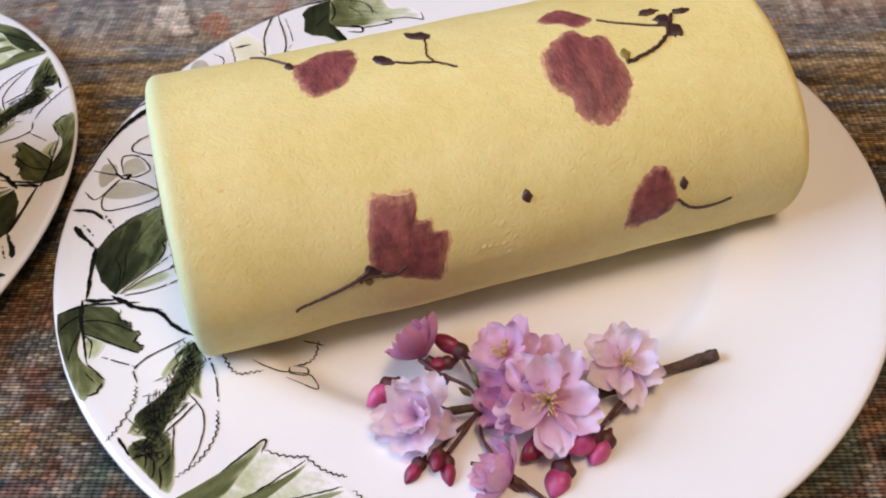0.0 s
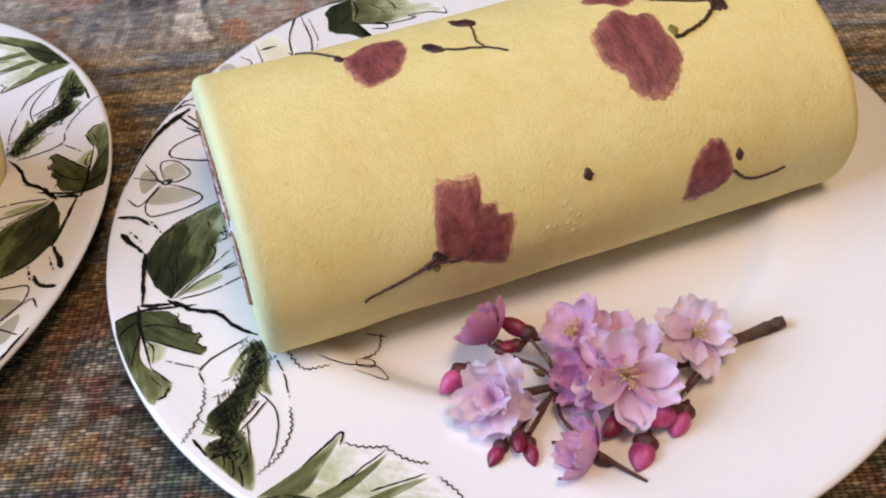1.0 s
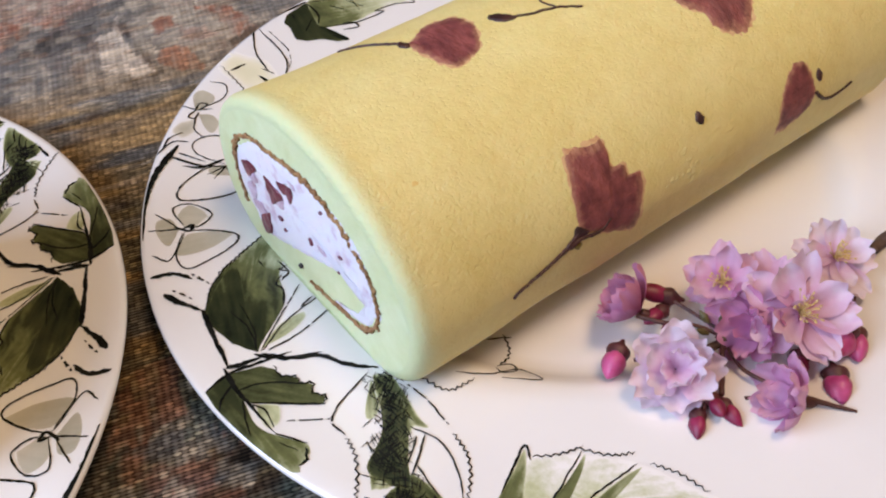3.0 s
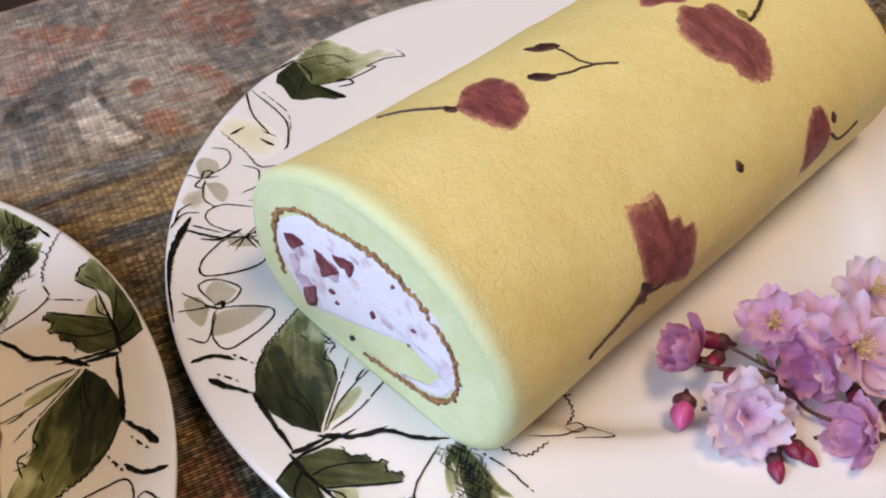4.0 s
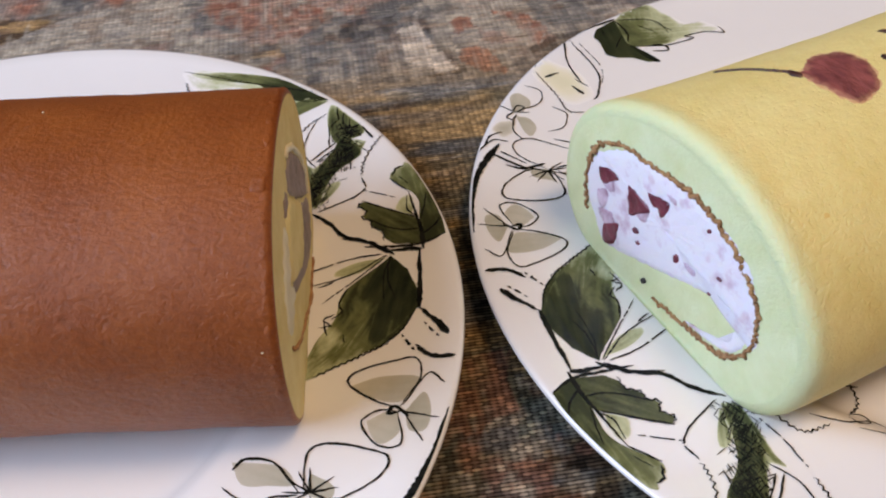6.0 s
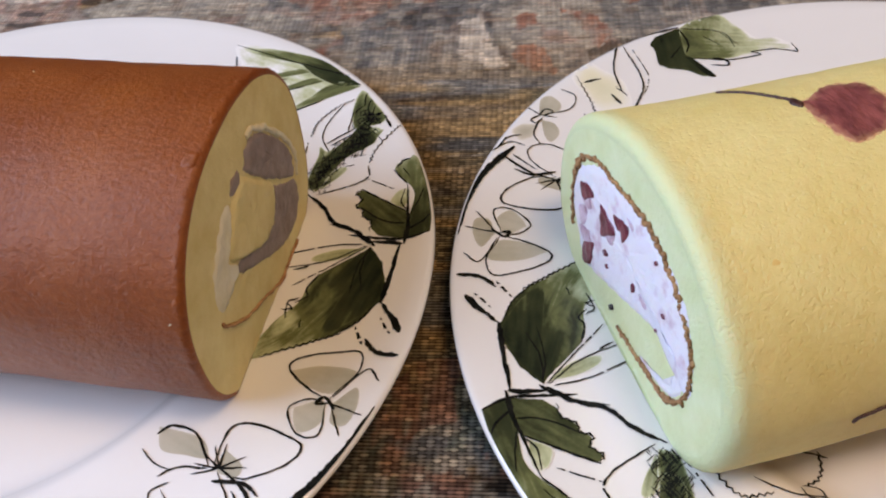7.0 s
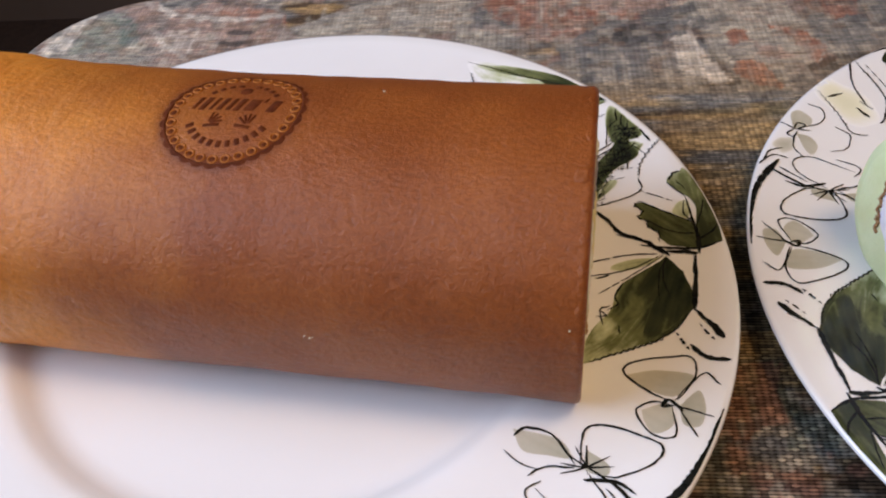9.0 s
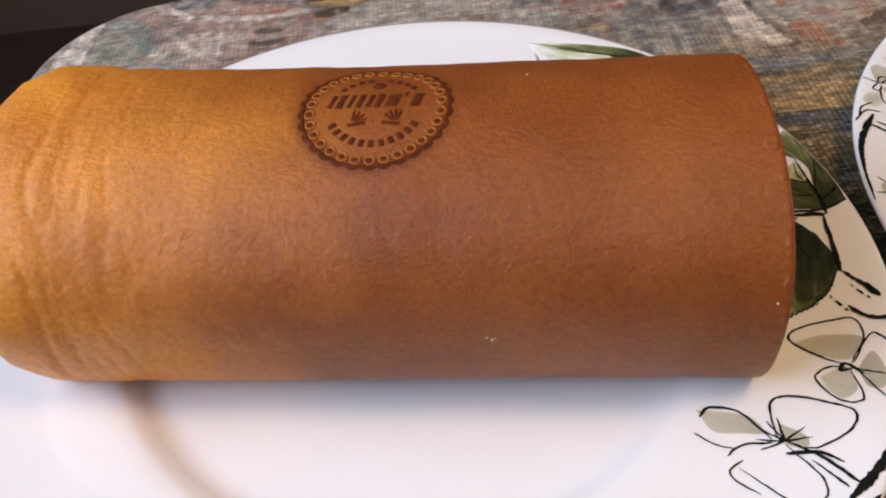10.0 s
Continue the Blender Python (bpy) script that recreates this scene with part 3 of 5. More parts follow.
def cloth_sheet():
    drop, bend, r = 0.20, 0.008, 0.060
    xs = spaced(TX0 - drop, TX1 + drop, TX0 - 0.06, 0.28, 0.0012, 0.02)
    ys = spaced(TY0 - drop, TY1 + drop, 0.02, TY1 + 0.04, 0.0012, 0.02)
    gx, gy = np.meshgrid(xs, ys)
    x, y = gx.ravel(), gy.ravel()
    cx, cy = np.clip(x, TX0 + r, TX1 - r), np.clip(y, TY0 + r, TY1 - r)
    dx, dy = x - cx, y - cy
    d = np.hypot(dx, dy) + 1e-9
    out = np.maximum(d - r, 0)
    nx, ny = dx / d, dy / d
    a = np.minimum(out / bend, math.pi / 2)
    reach = bend * np.sin(a)
    down = bend * (1 - np.cos(a)) + np.maximum(out - bend * math.pi / 2, 0)
    fold = np.clip(out / 0.1, 0, 1) * 0.008 * np.sin(np.arctan2(y - 0.1, x - 0.2) * 34)
    base = np.minimum(d, r)
    px, py = cx + nx * (base + reach + fold), cy + ny * (base + reach + fold)
    turn = np.array(TABLE.to_3x3())[:2, :2]
    px, py = turn @ np.stack([px, py]) + np.array(TABLE.translation)[:2, None]
    x, y = turn @ np.stack([x, y]) + np.array(TABLE.translation)[:2, None]
    pz = -down + (cloud(x, y, 0.08, 55) - 0.5) * 0.0012 - 0.0006
    me = bpy.data.meshes.new("tablecloth")
    n, k = len(ys), len(xs)
    ii = np.arange((n - 1) * (k - 1))
    i0 = (ii // (k - 1)) * k + ii % (k - 1)
    quads = np.stack([i0, i0 + 1, i0 + k + 1, i0 + k], 1)
    me.from_pydata(np.stack([px, py, pz], 1).tolist(), [], quads.tolist())
    at = me.attributes.new("stitch", "FLOAT_COLOR", "POINT")
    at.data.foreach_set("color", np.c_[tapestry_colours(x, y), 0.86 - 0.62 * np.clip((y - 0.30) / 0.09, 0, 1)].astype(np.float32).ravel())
    me.polygons.foreach_set("use_smooth", [True] * len(me.polygons))
    me.materials.append(tapestry)
    return me


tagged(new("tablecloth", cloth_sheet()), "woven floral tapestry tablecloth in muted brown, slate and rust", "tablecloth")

# ---- plates ----
PROFILE = [(0, 2.4), (60, 2.4), (77, 2.5), (81, 3.1), (84, 4.7), (87, 7.0), (90, 8.2), (95, 8.6), (106, 8.9), (122, 9.7), (133, 11.0), (137.6, 11.7), (139.0, 11.4), (139.5, 10.6)]
P_R, P_Z = np.array([p[0] for p in PROFILE], float), np.array([p[1] for p in PROFILE], float)


def plate_z(r):
    return float(np.interp(r, P_R, P_Z))


def lathe(profile, n):
    v, f = [], []
    for r, z in profile:
        v += [(r * MM * math.cos(2 * math.pi * k / n), r * MM * math.sin(2 * math.pi * k / n), z * MM) for k in range(n)]
    return v, grid_faces(len(profile), n, True)


def on_plate(x, y, lift):
    r = math.hypot(x, y)
    if r > 138.6:
        x, y, r = x * 138.6 / r, y * 138.6 / r, 138.6
    return x * MM, y * MM, (plate_z(r) + lift) * MM


def stroke(pts, w0=0.5, w1=0.3, shake=0.25, lift=0.22, steps=None, zig=0.0, dash=0.0):
    """A brushed line on the plate: a ribbon of uneven width through pts (millimetres from the plate's middle)."""
    span = sum(math.dist(a, b) for a, b in zip(pts, pts[1:]))
    n = steps or max(6, int(span / 0.9))
    p = spline(pts, n)
    v, f = [], []
    drift = 0.0
    for i in range(n):
        d = p[min(i + 1, n - 1)] - p[max(i - 1, 0)]
        d = d / (np.hypot(*d) + 1e-9)
        side = np.array([-d[1], d[0]])
        drift = 0.6 * drift + random.uniform(-1, 1) * shake
        k = i / (n - 1)
        c = p[i] + side * (drift * 0.5 + zig * (1 if i % 2 else -1))
        w = (w0 + (w1 - w0) * k + 0.12) * 1.0 * (0.75 + 0.5 * random.random()) * min(1.0, 0.35 + 5 * k, 0.35 + 5 * (1 - k)) / 2
        v += [on_plate(*(c + side * w), lift), on_plate(*(c - side * w), lift)]
    for i in range(n - 1):
        if dash and random.random() < dash:
            continue
        f.append((2 * i, 2 * i + 1, 2 * i + 3, 2 * i + 2))
    return v, f


def wash(pts, rib, shade, w0, w1, streak=0.16, feather=0.25, lift=0.12, centre=None, sharp=False, seed=0.0):
    """A watercolour wash inside a closed outline: brushed along rib, its wetness going from w0 to w1 along shade."""
    n, rings = 72, 12
    ring = pts + [pts[0]]
    if sharp:
        run = np.concatenate([[0], np.cumsum([math.dist(a, b) for a, b in zip(ring, ring[1:])])])
        k = np.linspace(0, run[-1], n + 1)[:-1]
        p = np.stack([np.interp(k, run, [q[i] for q in ring]) for i in (0, 1)], 1)
    else:
        p = spline(ring, n + 1)[:-1]
    c = np.array(centre) if centre else p.mean(0)
    along = np.array(rib[1], float) - np.array(rib[0])
    along /= np.hypot(*along)
    s0 = np.array(shade[0], float)
    sd = np.array(shade[1]) - s0
    v, wet = [], []
    for i in range(rings):
        k = (i + 0.03) / (rings - 0.97)
        for j in range(n):
            fray = 1 + (0.035 * noise.noise(Vector((j * 0.9, seed, 2.0))) if i > rings - 3 else 0)
            q = c + (p[j] - c) * k * fray
            v.append(on_plate(*q, lift))
            g = min(1.0, max(0.0, float((q - s0) @ sd / (sd @ sd))))
            u, t = float(q @ along), float(q[0] * -along[1] + q[1] * along[0])
            brush = noise.noise(Vector((t / 1.6, u / 13, seed))) + 0.5 * noise.noise(Vector((t / 0.6, u / 7, seed + 4)))
            pool = noise.noise(Vector((q[0] / 6, q[1] / 6, seed + 9)))
            edge = max(0.0, k - 0.72) / 0.28
            wet.append(w0 + (w1 - w0) * g + streak * (brush + 0.8 * pool) - feather * edge ** 3)
    return (v, grid_faces(rings, n, True) + [tuple(reversed(range(n)))]), wet


def blob(cx, cy, a, b, turn, wet0, wet1, ragged=0.18, lift=0.1, seed=1):
    rng = random.Random(seed)
    ph = [rng.uniform(0, 6.28) for _ in range(3)]
    ct, st = math.cos(radians(turn)), math.sin(radians(turn))
    rings, n = 7, 28
    v, wet = [], []
    for i in range(rings):
        for j in range(n):
            an = 2 * math.pi * j / n
            k = (i + 0.02) / (rings - 1) * (1 + ragged * (math.sin(2 * an + ph[0]) * 0.5 + math.sin(3 * an + ph[1]) * 0.4 + math.sin(5 * an + ph[2]) * 0.3))
            x, y = a * k * math.cos(an), b * k * math.sin(an)
            v.append(on_plate(cx + x * ct - y * st, cy + x * st + y * ct, lift))
            wet.append(wet0 + (wet1 - wet0) * (i / (rings - 1)) ** 2)
    return (v, grid_faces(rings, n, True) + [tuple(reversed(range(n)))]), wet


def build_plate():
    random.seed(7)
    p = thing("dinner_plate", "white porcelain plate with green leaves and ink flowers on its rim", "plate", group="plates on the tapestry")
    under = [(139.0, 9.4), (134, 7.4), (120, 6.0), (100, 4.4), (90, 2.6), (84, 1.4), (80, 0.2), (77, 0.2), (75, 0.8), (0.5, 0.9)]
    part("dish", lathe([(0.5, 2.4)] + PROFILE[1:] + under, 160), porcelain, p)

    def paint(leaf_or_blob, mat, name="painted_leaf"):
        (d, wet) = leaf_or_blob
        part(name, d, mat, p, wet=wet)

    def draw(*strokes):
        part("ink_drawing", joined(*strokes), ink, p)

    # leaf at the back: a pale tip, a dark lobe and a dark finger
    paint(wash([(-60.5, 122), (-51, 131), (-44.5, 131), (-37.4, 123), (-31, 116.5), (-25, 117.5), (-19.5, 110.5), (-31, 108.9), (-37.6, 107), (-44, 105), (-54, 104.5), (-60, 107)], ((-60, 110), (-20, 110)), ((-58, 108), (-30, 118)), 0.46, 0.10, 0.10, 0.2, centre=(-46, 114), seed=1.0), leaf_paint)
    paint(wash([(-69.5, 117), (-60.5, 122.3), (-59.5, 108), (-56.4, 103), (-51, 95), (-54.5, 94.2), (-60, 98), (-66, 98.8), (-69.8, 101.3), (-70.3, 109), (-72, 112.5)], ((-62, 121), (-58, 96)), ((-72, 110), (-56, 104)), 0.74, 0.56, 0.10, 0.12, 0.15, (-64, 108), True, 2.0), leaf_paint)
    paint(wash([(-60, 106), (-57.5, 105.5), (-50.5, 95.5), (-51.5, 94), (-54, 96)], ((-59, 106), (-51, 95)), ((-59, 106), (-51, 95)), 0.70, 0.95, 0.05, 0.1, 0.18, seed=3.0), leaf_paint)
    draw(stroke([(-60.6, 122), (-50, 121.8), (-43.1, 119.1), (-41.1, 111.5)], 0.45, 0.2), stroke([(-60.3, 121.5), (-57.8, 114), (-58.7, 108)], 0.7, 0.5), stroke([(-65, 105), (-60.5, 112)], 0.4, 0.2),
         stroke([(-59.2, 105.4), (-52, 104.6), (-44.2, 104.1), (-32.7, 106.9), (-35.4, 108.7), (-27.1, 110.2), (-22.2, 109.4), (-19.1, 108.7), (-20.4, 113.8)], 0.5, 0.45, 0.15), stroke([(-50, 105), (-45.5, 104), (-45, 100.7), (-51, 101)], 1.0, 0.5),
         stroke([(-86.5, 111.9), (-75.7, 116.9), (-60.5, 122.6)], 0.9, 0.9, 0.15), stroke([(-52, 118), (-46, 113)], 0.3, 0.15), stroke([(-45, 120), (-39, 113)], 0.25, 0.12))
    # sketched bud with a straw-coloured wash
    paint(blob(-91, 87, 14, 9, 118, 0.55, 0.0, seed=4), straw_paint, "painted_petal")
    draw(stroke([(-84, 112), (-86, 97), (-83.5, 84.5)], 0.7, 0.5), stroke([(-82, 111), (-76, 92), (-79.5, 78), (-82, 75)], 0.5, 0.6, zig=0.15),
         stroke([(-79, 110), (-74, 95), (-76, 84)], 0.3, 0.3, dash=0.3), stroke([(-100, 93), (-95, 79), (-93, 70), (-87.5, 68)], 0.35, 0.5, zig=0.35),
         stroke([(-97, 89.5), (-91, 92)], 1.2, 0.5), stroke([(-88, 84), (-84.5, 78.5)], 0.5, 1.3), stroke([(-86, 88), (-82, 83)], 0.4, 0.3))
    # three open flowers in ink, greige wash in the petals
    paint(wash([(-113.2, 70.4), (-112.6, 78.8), (-109, 81), (-105.6, 77.2), (-107, 73)], ((-113.2, 70.4), (-109, 81)), ((-113.2, 70.4), (-109, 81)), 0.75, 0.5, 0.06, 0.12, 0.1, seed=20), grey_paint, "painted_petal")
    paint(wash([(-112.6, 68.5), (-108, 66.8), (-106.5, 62), (-109.2, 57.6), (-111.3, 60)], ((-112.6, 68.5), (-106.5, 62)), ((-112.6, 68.5), (-106.5, 62)), 0.75, 0.5, 0.06, 0.12, 0.1, seed=21), grey_paint, "painted_petal")
    paint(blob(-118, 62, 5, 3.5, 60, 0.6, 0.1, seed=10), grey_paint, "painted_petal")
    draw(stroke([(-105.5, 85), (-100.5, 82), (-102.5, 75), (-111, 71)], 0.35, 0.3), stroke([(-113, 71), (-111, 74), (-108.5, 73), (-112, 70.5)], 0.6, 0.6),
         stroke([(-113, 70.5), (-116, 68), (-114, 66.5), (-112, 69.5)], 0.6, 0.6), stroke([(-119, 76), (-113, 71), (-107, 70)], 0.45, 0.3), stroke([(-113, 68), (-115, 61), (-112.5, 55)], 0.5, 0.3),
         stroke([(-98, 73), (-94, 68), (-97, 61), (-103, 59)], 0.35, 0.3))
    draw(stroke([(-121.5, 54), (-130, 42), (-135.5, 28), (-138, 12)], 2.4, 1.0), stroke([(-127, 53), (-124, 58), (-119, 60)], 0.8, 0.3), stroke([(-130, 50), (-123, 56), (-118, 55)], 0.6, 0.3))
    paint(wash([(-106.4, 33.6), (-112.9, 36.4), (-113.2, 39.8), (-107.7, 39.6)], ((-106.4, 33.6), (-113.2, 39.8)), ((-106.4, 33.6), (-113.2, 39.8)), 0.6, 0.7, 0.06, 0.12, 0.1, seed=22), grey_paint, "painted_petal")
    paint(wash([(-86.2, 32.8), (-98.7, 32.6), (-103.2, 37.2), (-97.4, 38.2), (-90.6, 38.6)], ((-86.2, 32.8), (-103.2, 37.2)), ((-86.2, 32.8), (-103.2, 37.2)), 0.45, 0.65, 0.06, 0.12, 0.1, seed=23), grey_paint, "painted_petal")
    draw(stroke([(-108, 40), (-116, 48), (-116.5, 54), (-109.5, 56), (-97, 48.5)], 0.4, 0.35), stroke([(-106, 38), (-104.5, 29), (-107.5, 25.5), (-115, 25), (-124.5, 27), (-124.3, 32.5), (-117, 39), (-111, 40.5)], 0.6, 0.45),
         stroke([(-87, 35), (-89.5, 31.5), (-97, 32), (-105, 39)], 0.8, 0.5), stroke([(-86, 40), (-91, 42.5), (-96.5, 43)], 0.35, 0.3), stroke([(-94, 45.5), (-98, 41.5), (-105, 40)], 0.45, 0.5),
         stroke([(-98, 46), (-95, 49), (-96, 52), (-102, 55)], 0.35, 0.35), stroke([(-108, 42.5), (-116, 41), (-121.5, 43)], 1.1, 0.6),
         stroke([(-125, 49), (-116, 42), (-108, 39)], 1.0, 0.5), stroke([(-122, 50), (-114, 43.5)], 0.6, 0.3),
         *[stroke([(-108, 39), (-108 + 7 * math.cos(radians(k)), 39 + 7 * math.sin(radians(k)))], 0.6, 0.2) for k in (-75, -50, -25, 5, 30, 200, 225)])
    paint(wash([(-117.4, 17.4), (-123.8, 13.6), (-126.4, 20), (-122.5, 24), (-119, 21)], ((-117.4, 17.4), (-126.4, 20)), ((-117.4, 17.4), (-126.4, 20)), 0.4, 0.6, 0.06, 0.12, 0.1, seed=24), grey_paint, "painted_petal")
    paint(wash([(-126.8, 13.8), (-130.8, 7.6), (-133.5, 13), (-133, 19), (-128.9, 19.4)], ((-126.8, 13.8), (-133.5, 13)), ((-126.8, 13.8), (-133.5, 13)), 0.75, 0.6, 0.06, 0.12, 0.1, seed=25), grey_paint, "painted_petal")
    paint(wash([(-111, 7), (-119, 3.2), (-128.7, 3), (-125.2, 10.8), (-117, 10.2)], ((-111, 7), (-128.7, 3)), ((-111, 7), (-128.7, 3)), 0.45, 0.7, 0.06, 0.12, 0.1, seed=26), grey_paint, "painted_petal")
    draw(stroke([(-125, 14.5), (-127.5, 23.5), (-122, 24.5), (-116, 18.5), (-120, 14), (-125, 14)], 0.45, 0.4), stroke([(-124.5, 13), (-117, 10.5), (-110, 6), (-113, 1.5), (-123.5, -3), (-127.5, -3), (-129, 3), (-125, 13)], 0.5, 0.4),
         stroke([(-127, 14), (-136, 15.5)], 0.5, 0.3), stroke([(-126, 12), (-131, 1.5), (-136, 4.5)], 0.45, 0.4), stroke([(-127, 15), (-133, 22.5)], 0.4, 0.4), stroke([(-128, 15.5), (-124, 12.5), (-122.5, 15), (-126, 14)], 1.0, 0.8))
    # broken twigs
    draw(stroke([(-137.5, -4.5), (-130.5, -4.5), (-126, -8)], 1.6, 1.2, 0.5), stroke([(-126, -6), (-121.5, -11.5)], 1.0, 0.6, dash=0.2), stroke([(-134.5, -12), (-130, -17), (-125, -21)], 2.0, 1.0, 0.5), stroke([(-132, -11), (-127, -16)], 0.7, 0.4, dash=0.2),
         stroke([(-125, -21), (-123.5, -31), (-121.5, -43.5)], 1.5, 1.1, 0.3))
    # broad leaf, dark along one side, and its small pale lobe
    paint(wash([(-112.8, -41.2), (-119, -35.5), (-124, -26), (-123.8, -19.5), (-120, -10.5), (-113, -4.5), (-104, 2.5), (-98, 6.5), (-97, 0), (-98.5, -8), (-101.5, -15.5), (-101.5, -24.5), (-106.5, -32.3), (-111, -38)], ((-113, -41), (-100, 4)), ((-118, -22), (-98, -12)), 0.64, 0.26, 0.20, 0.06, centre=(-111, -18), seed=5.0), leaf_paint)
    paint(wash([(-113, -40.5), (-118.5, -35.5), (-123.6, -26), (-123, -20), (-119, -12), (-113, -7), (-112.5, -18), (-113.5, -30)], ((-113, -41), (-112, -8)), ((-114, -38), (-114, -8)), 0.80, 0.58, 0.18, 0.14, 0.15, (-117.5, -23), seed=6.0), leaf_paint)
    paint(wash([(-112, -40.3), (-104, -37.8), (-98.2, -34), (-97.4, -31), (-104, -32.8), (-109.4, -37.5)], ((-112, -40), (-98, -32)), ((-112, -40), (-98, -32)), 0.30, 0.16, 0.08, 0.2, 0.15, seed=7.0), leaf_paint)
    draw(stroke([(-118.5, -8.5), (-113, -4), (-107, 0.3), (-100, 5.6)], 0.7, 0.45, 0.3, zig=0.32), stroke([(-123.6, -20), (-121.5, -13.5), (-117, -8)], 0.3, 0.5, 0.2, zig=0.25, dash=0.15), stroke([(-112.8, -41), (-113.6, -32), (-117.5, -24)], 0.55, 0.2), stroke([(-113, -40), (-112.2, -33), (-114.5, -22)], 0.4, 0.15),
         stroke([(-112, -41), (-104, -30), (-96.5, -20.5)], 0.4, 0.3, dash=0.12), stroke([(-111.5, -41), (-102, -32), (-90, -26)], 0.42, 0.3), stroke([(-110, -41.5), (-101, -38.5), (-88, -31)], 0.5, 0.35, dash=0.08), stroke([(-102.5, -27), (-101.5, -21), (-103, -18), (-100.5, -15)], 0.6, 0.4), stroke([(-101, -17), (-98.2, -14.5), (-101, -12.8), (-97.8, -11.5)], 0.5, 0.35, zig=0.15),
         stroke([(-100.5, -9), (-98.5, -14)], 0.45, 0.2), stroke([(-106, -7), (-105, -10)], 0.45, 0.25), stroke([(-98, -29), (-94, -26.5)], 0.6, 0.3))
    # forked branch
    draw(stroke([(-112, -42), (-106.5, -45.5), (-97, -48), (-90, -54), (-83, -57.5)], 1.6, 0.9, 0.35), stroke([(-114, -41.5), (-110, -44), (-104, -44)], 1.0, 0.5), stroke([(-104, -46), (-96, -47)], 0.8, 0.3))
    # toothed leaf in two lobes at the edge
    paint(wash([(-128.4, -50.5), (-121.6, -46.5), (-119.2, -57), (-117.5, -65), (-112.5, -70.6), (-106.6, -74.7), (-107.2, -78.5), (-109.5, -80.3), (-110.4, -82.2), (-114, -79.5), (-120, -71), (-125.4, -60)], ((-122, -47), (-110, -80)), ((-121, -52), (-108, -79)), 0.58, 0.30, 0.12, 0.08, centre=(-119.5, -65), seed=8.0), leaf_paint)
    paint(wash([(-121.5, -46.3), (-113, -46), (-109.5, -48.5), (-108, -51.5), (-104.6, -53), (-104, -55), (-101.2, -56.5), (-101.4, -59.6), (-98.8, -61.5), (-99.6, -63.6), (-107.8, -61.4), (-116, -58.2), (-120.5, -56)], ((-121, -47), (-99, -62)), ((-120, -50), (-100, -62)), 0.54, 0.44, 0.10, 0.06, 0.14, (-112, -54), True, 9.0), leaf_paint)
    paint(wash([(-116.5, -58.5), (-111, -60.5), (-111.6, -65.5), (-114.3, -67.5), (-116.3, -64)], ((-116, -59), (-112, -67)), ((-117, -60), (-111, -66)), 0.26, 0.12, 0.06, 0.15, 0.16, seed=10.0), leaf_paint)
    draw(stroke([(-128.4, -50.8), (-124, -47.5), (-118, -45.5), (-109, -44.5)], 0.6, 1.0), stroke([(-122.5, -44), (-120.5, -52), (-118, -58), (-113.5, -69)], 1.5, 0.5), stroke([(-121, -50), (-124.5, -54), (-126, -58)], 0.7, 0.35), stroke([(-119.5, -56), (-119.8, -63), (-119.3, -68)], 0.5, 0.3),
         stroke([(-120.5, -52.5), (-112, -52.2), (-103, -56)], 0.5, 0.4), stroke([(-118.5, -57.3), (-108, -60.8), (-99.4, -64)], 0.5, 0.6), stroke([(-118, -58), (-114.5, -61), (-113.3, -67)], 0.5, 0.3),
         stroke([(-109.5, -47), (-108.6, -51), (-104.8, -52.6), (-104, -55.3), (-100.8, -56.4), (-101.8, -59.4), (-98.6, -61.6), (-99.6, -63.8)], 0.5, 0.5, 0.1, zig=0.28), stroke([(-113.5, -69), (-109, -72.6), (-106.4, -74.6)], 0.45, 0.4), stroke([(-107, -75.5), (-107.6, -79), (-110, -80.5)], 0.7, 0.5, zig=0.2), stroke([(-113, -72), (-109, -76)], 0.35, 0.2), stroke([(-122, -44), (-118, -44), (-112, -43)], 1.6, 1.1))
    # dashed ring and scribble
    draw(stroke([(-86, -58), (-95, -64.5), (-99, -70), (-97, -75)], 0.4, 0.5, dash=0.15), stroke([(-97, -76), (-96, -82), (-98, -91), (-100, -96)], 0.4, 0.4, zig=0.5), stroke([(-110, -66), (-99, -69)], 0.35, 0.3, dash=0.2))
    # dark hatched leaf: loose green washes under dense crossed pen strokes
    for pts, rib, w0, w1, fe in (
            ([(-85.2, -59.2), (-80.3, -62), (-77.7, -75.9), (-76, -80.5), (-79.5, -79), (-82.8, -81), (-85.8, -74.6), (-86.3, -66.4)], ((-83, -60), (-79, -80)), 0.42, 0.34, 0.3),
            ([(-86.1, -60.5), (-90.8, -71), (-88, -72.4), (-85.3, -67)], ((-86, -60), (-89, -72)), 0.30, 0.20, 0.2),
            ([(-87.4, -76.3), (-84.6, -66), (-80, -69), (-81, -78), (-84.2, -88), (-86, -95.4), (-92.4, -90.5), (-94.2, -86), (-89.6, -80)], ((-82, -67), (-91, -91)), 0.52, 0.58, 0.25),
            ([(-87.9, -93.5), (-84, -92), (-79.1, -101.5), (-78.6, -111), (-86.6, -105), (-91, -101), (-93.4, -97.4), (-90.9, -94.4)], ((-87, -93), (-82, -110)), 0.50, 0.36, 0.25),
            ([(-95, -92.7), (-90.7, -93.4), (-89, -88.6), (-93.4, -86.6)], ((-90, -88), (-94, -93)), 0.34, 0.24, 0.2)):
        paint(wash(pts, rib, rib, w0, w1, 0.12, fe, 0.12 + 0.01 * len(pts) / 8, seed=pts[0][0]), leaf_paint)
    rng = random.Random(3)
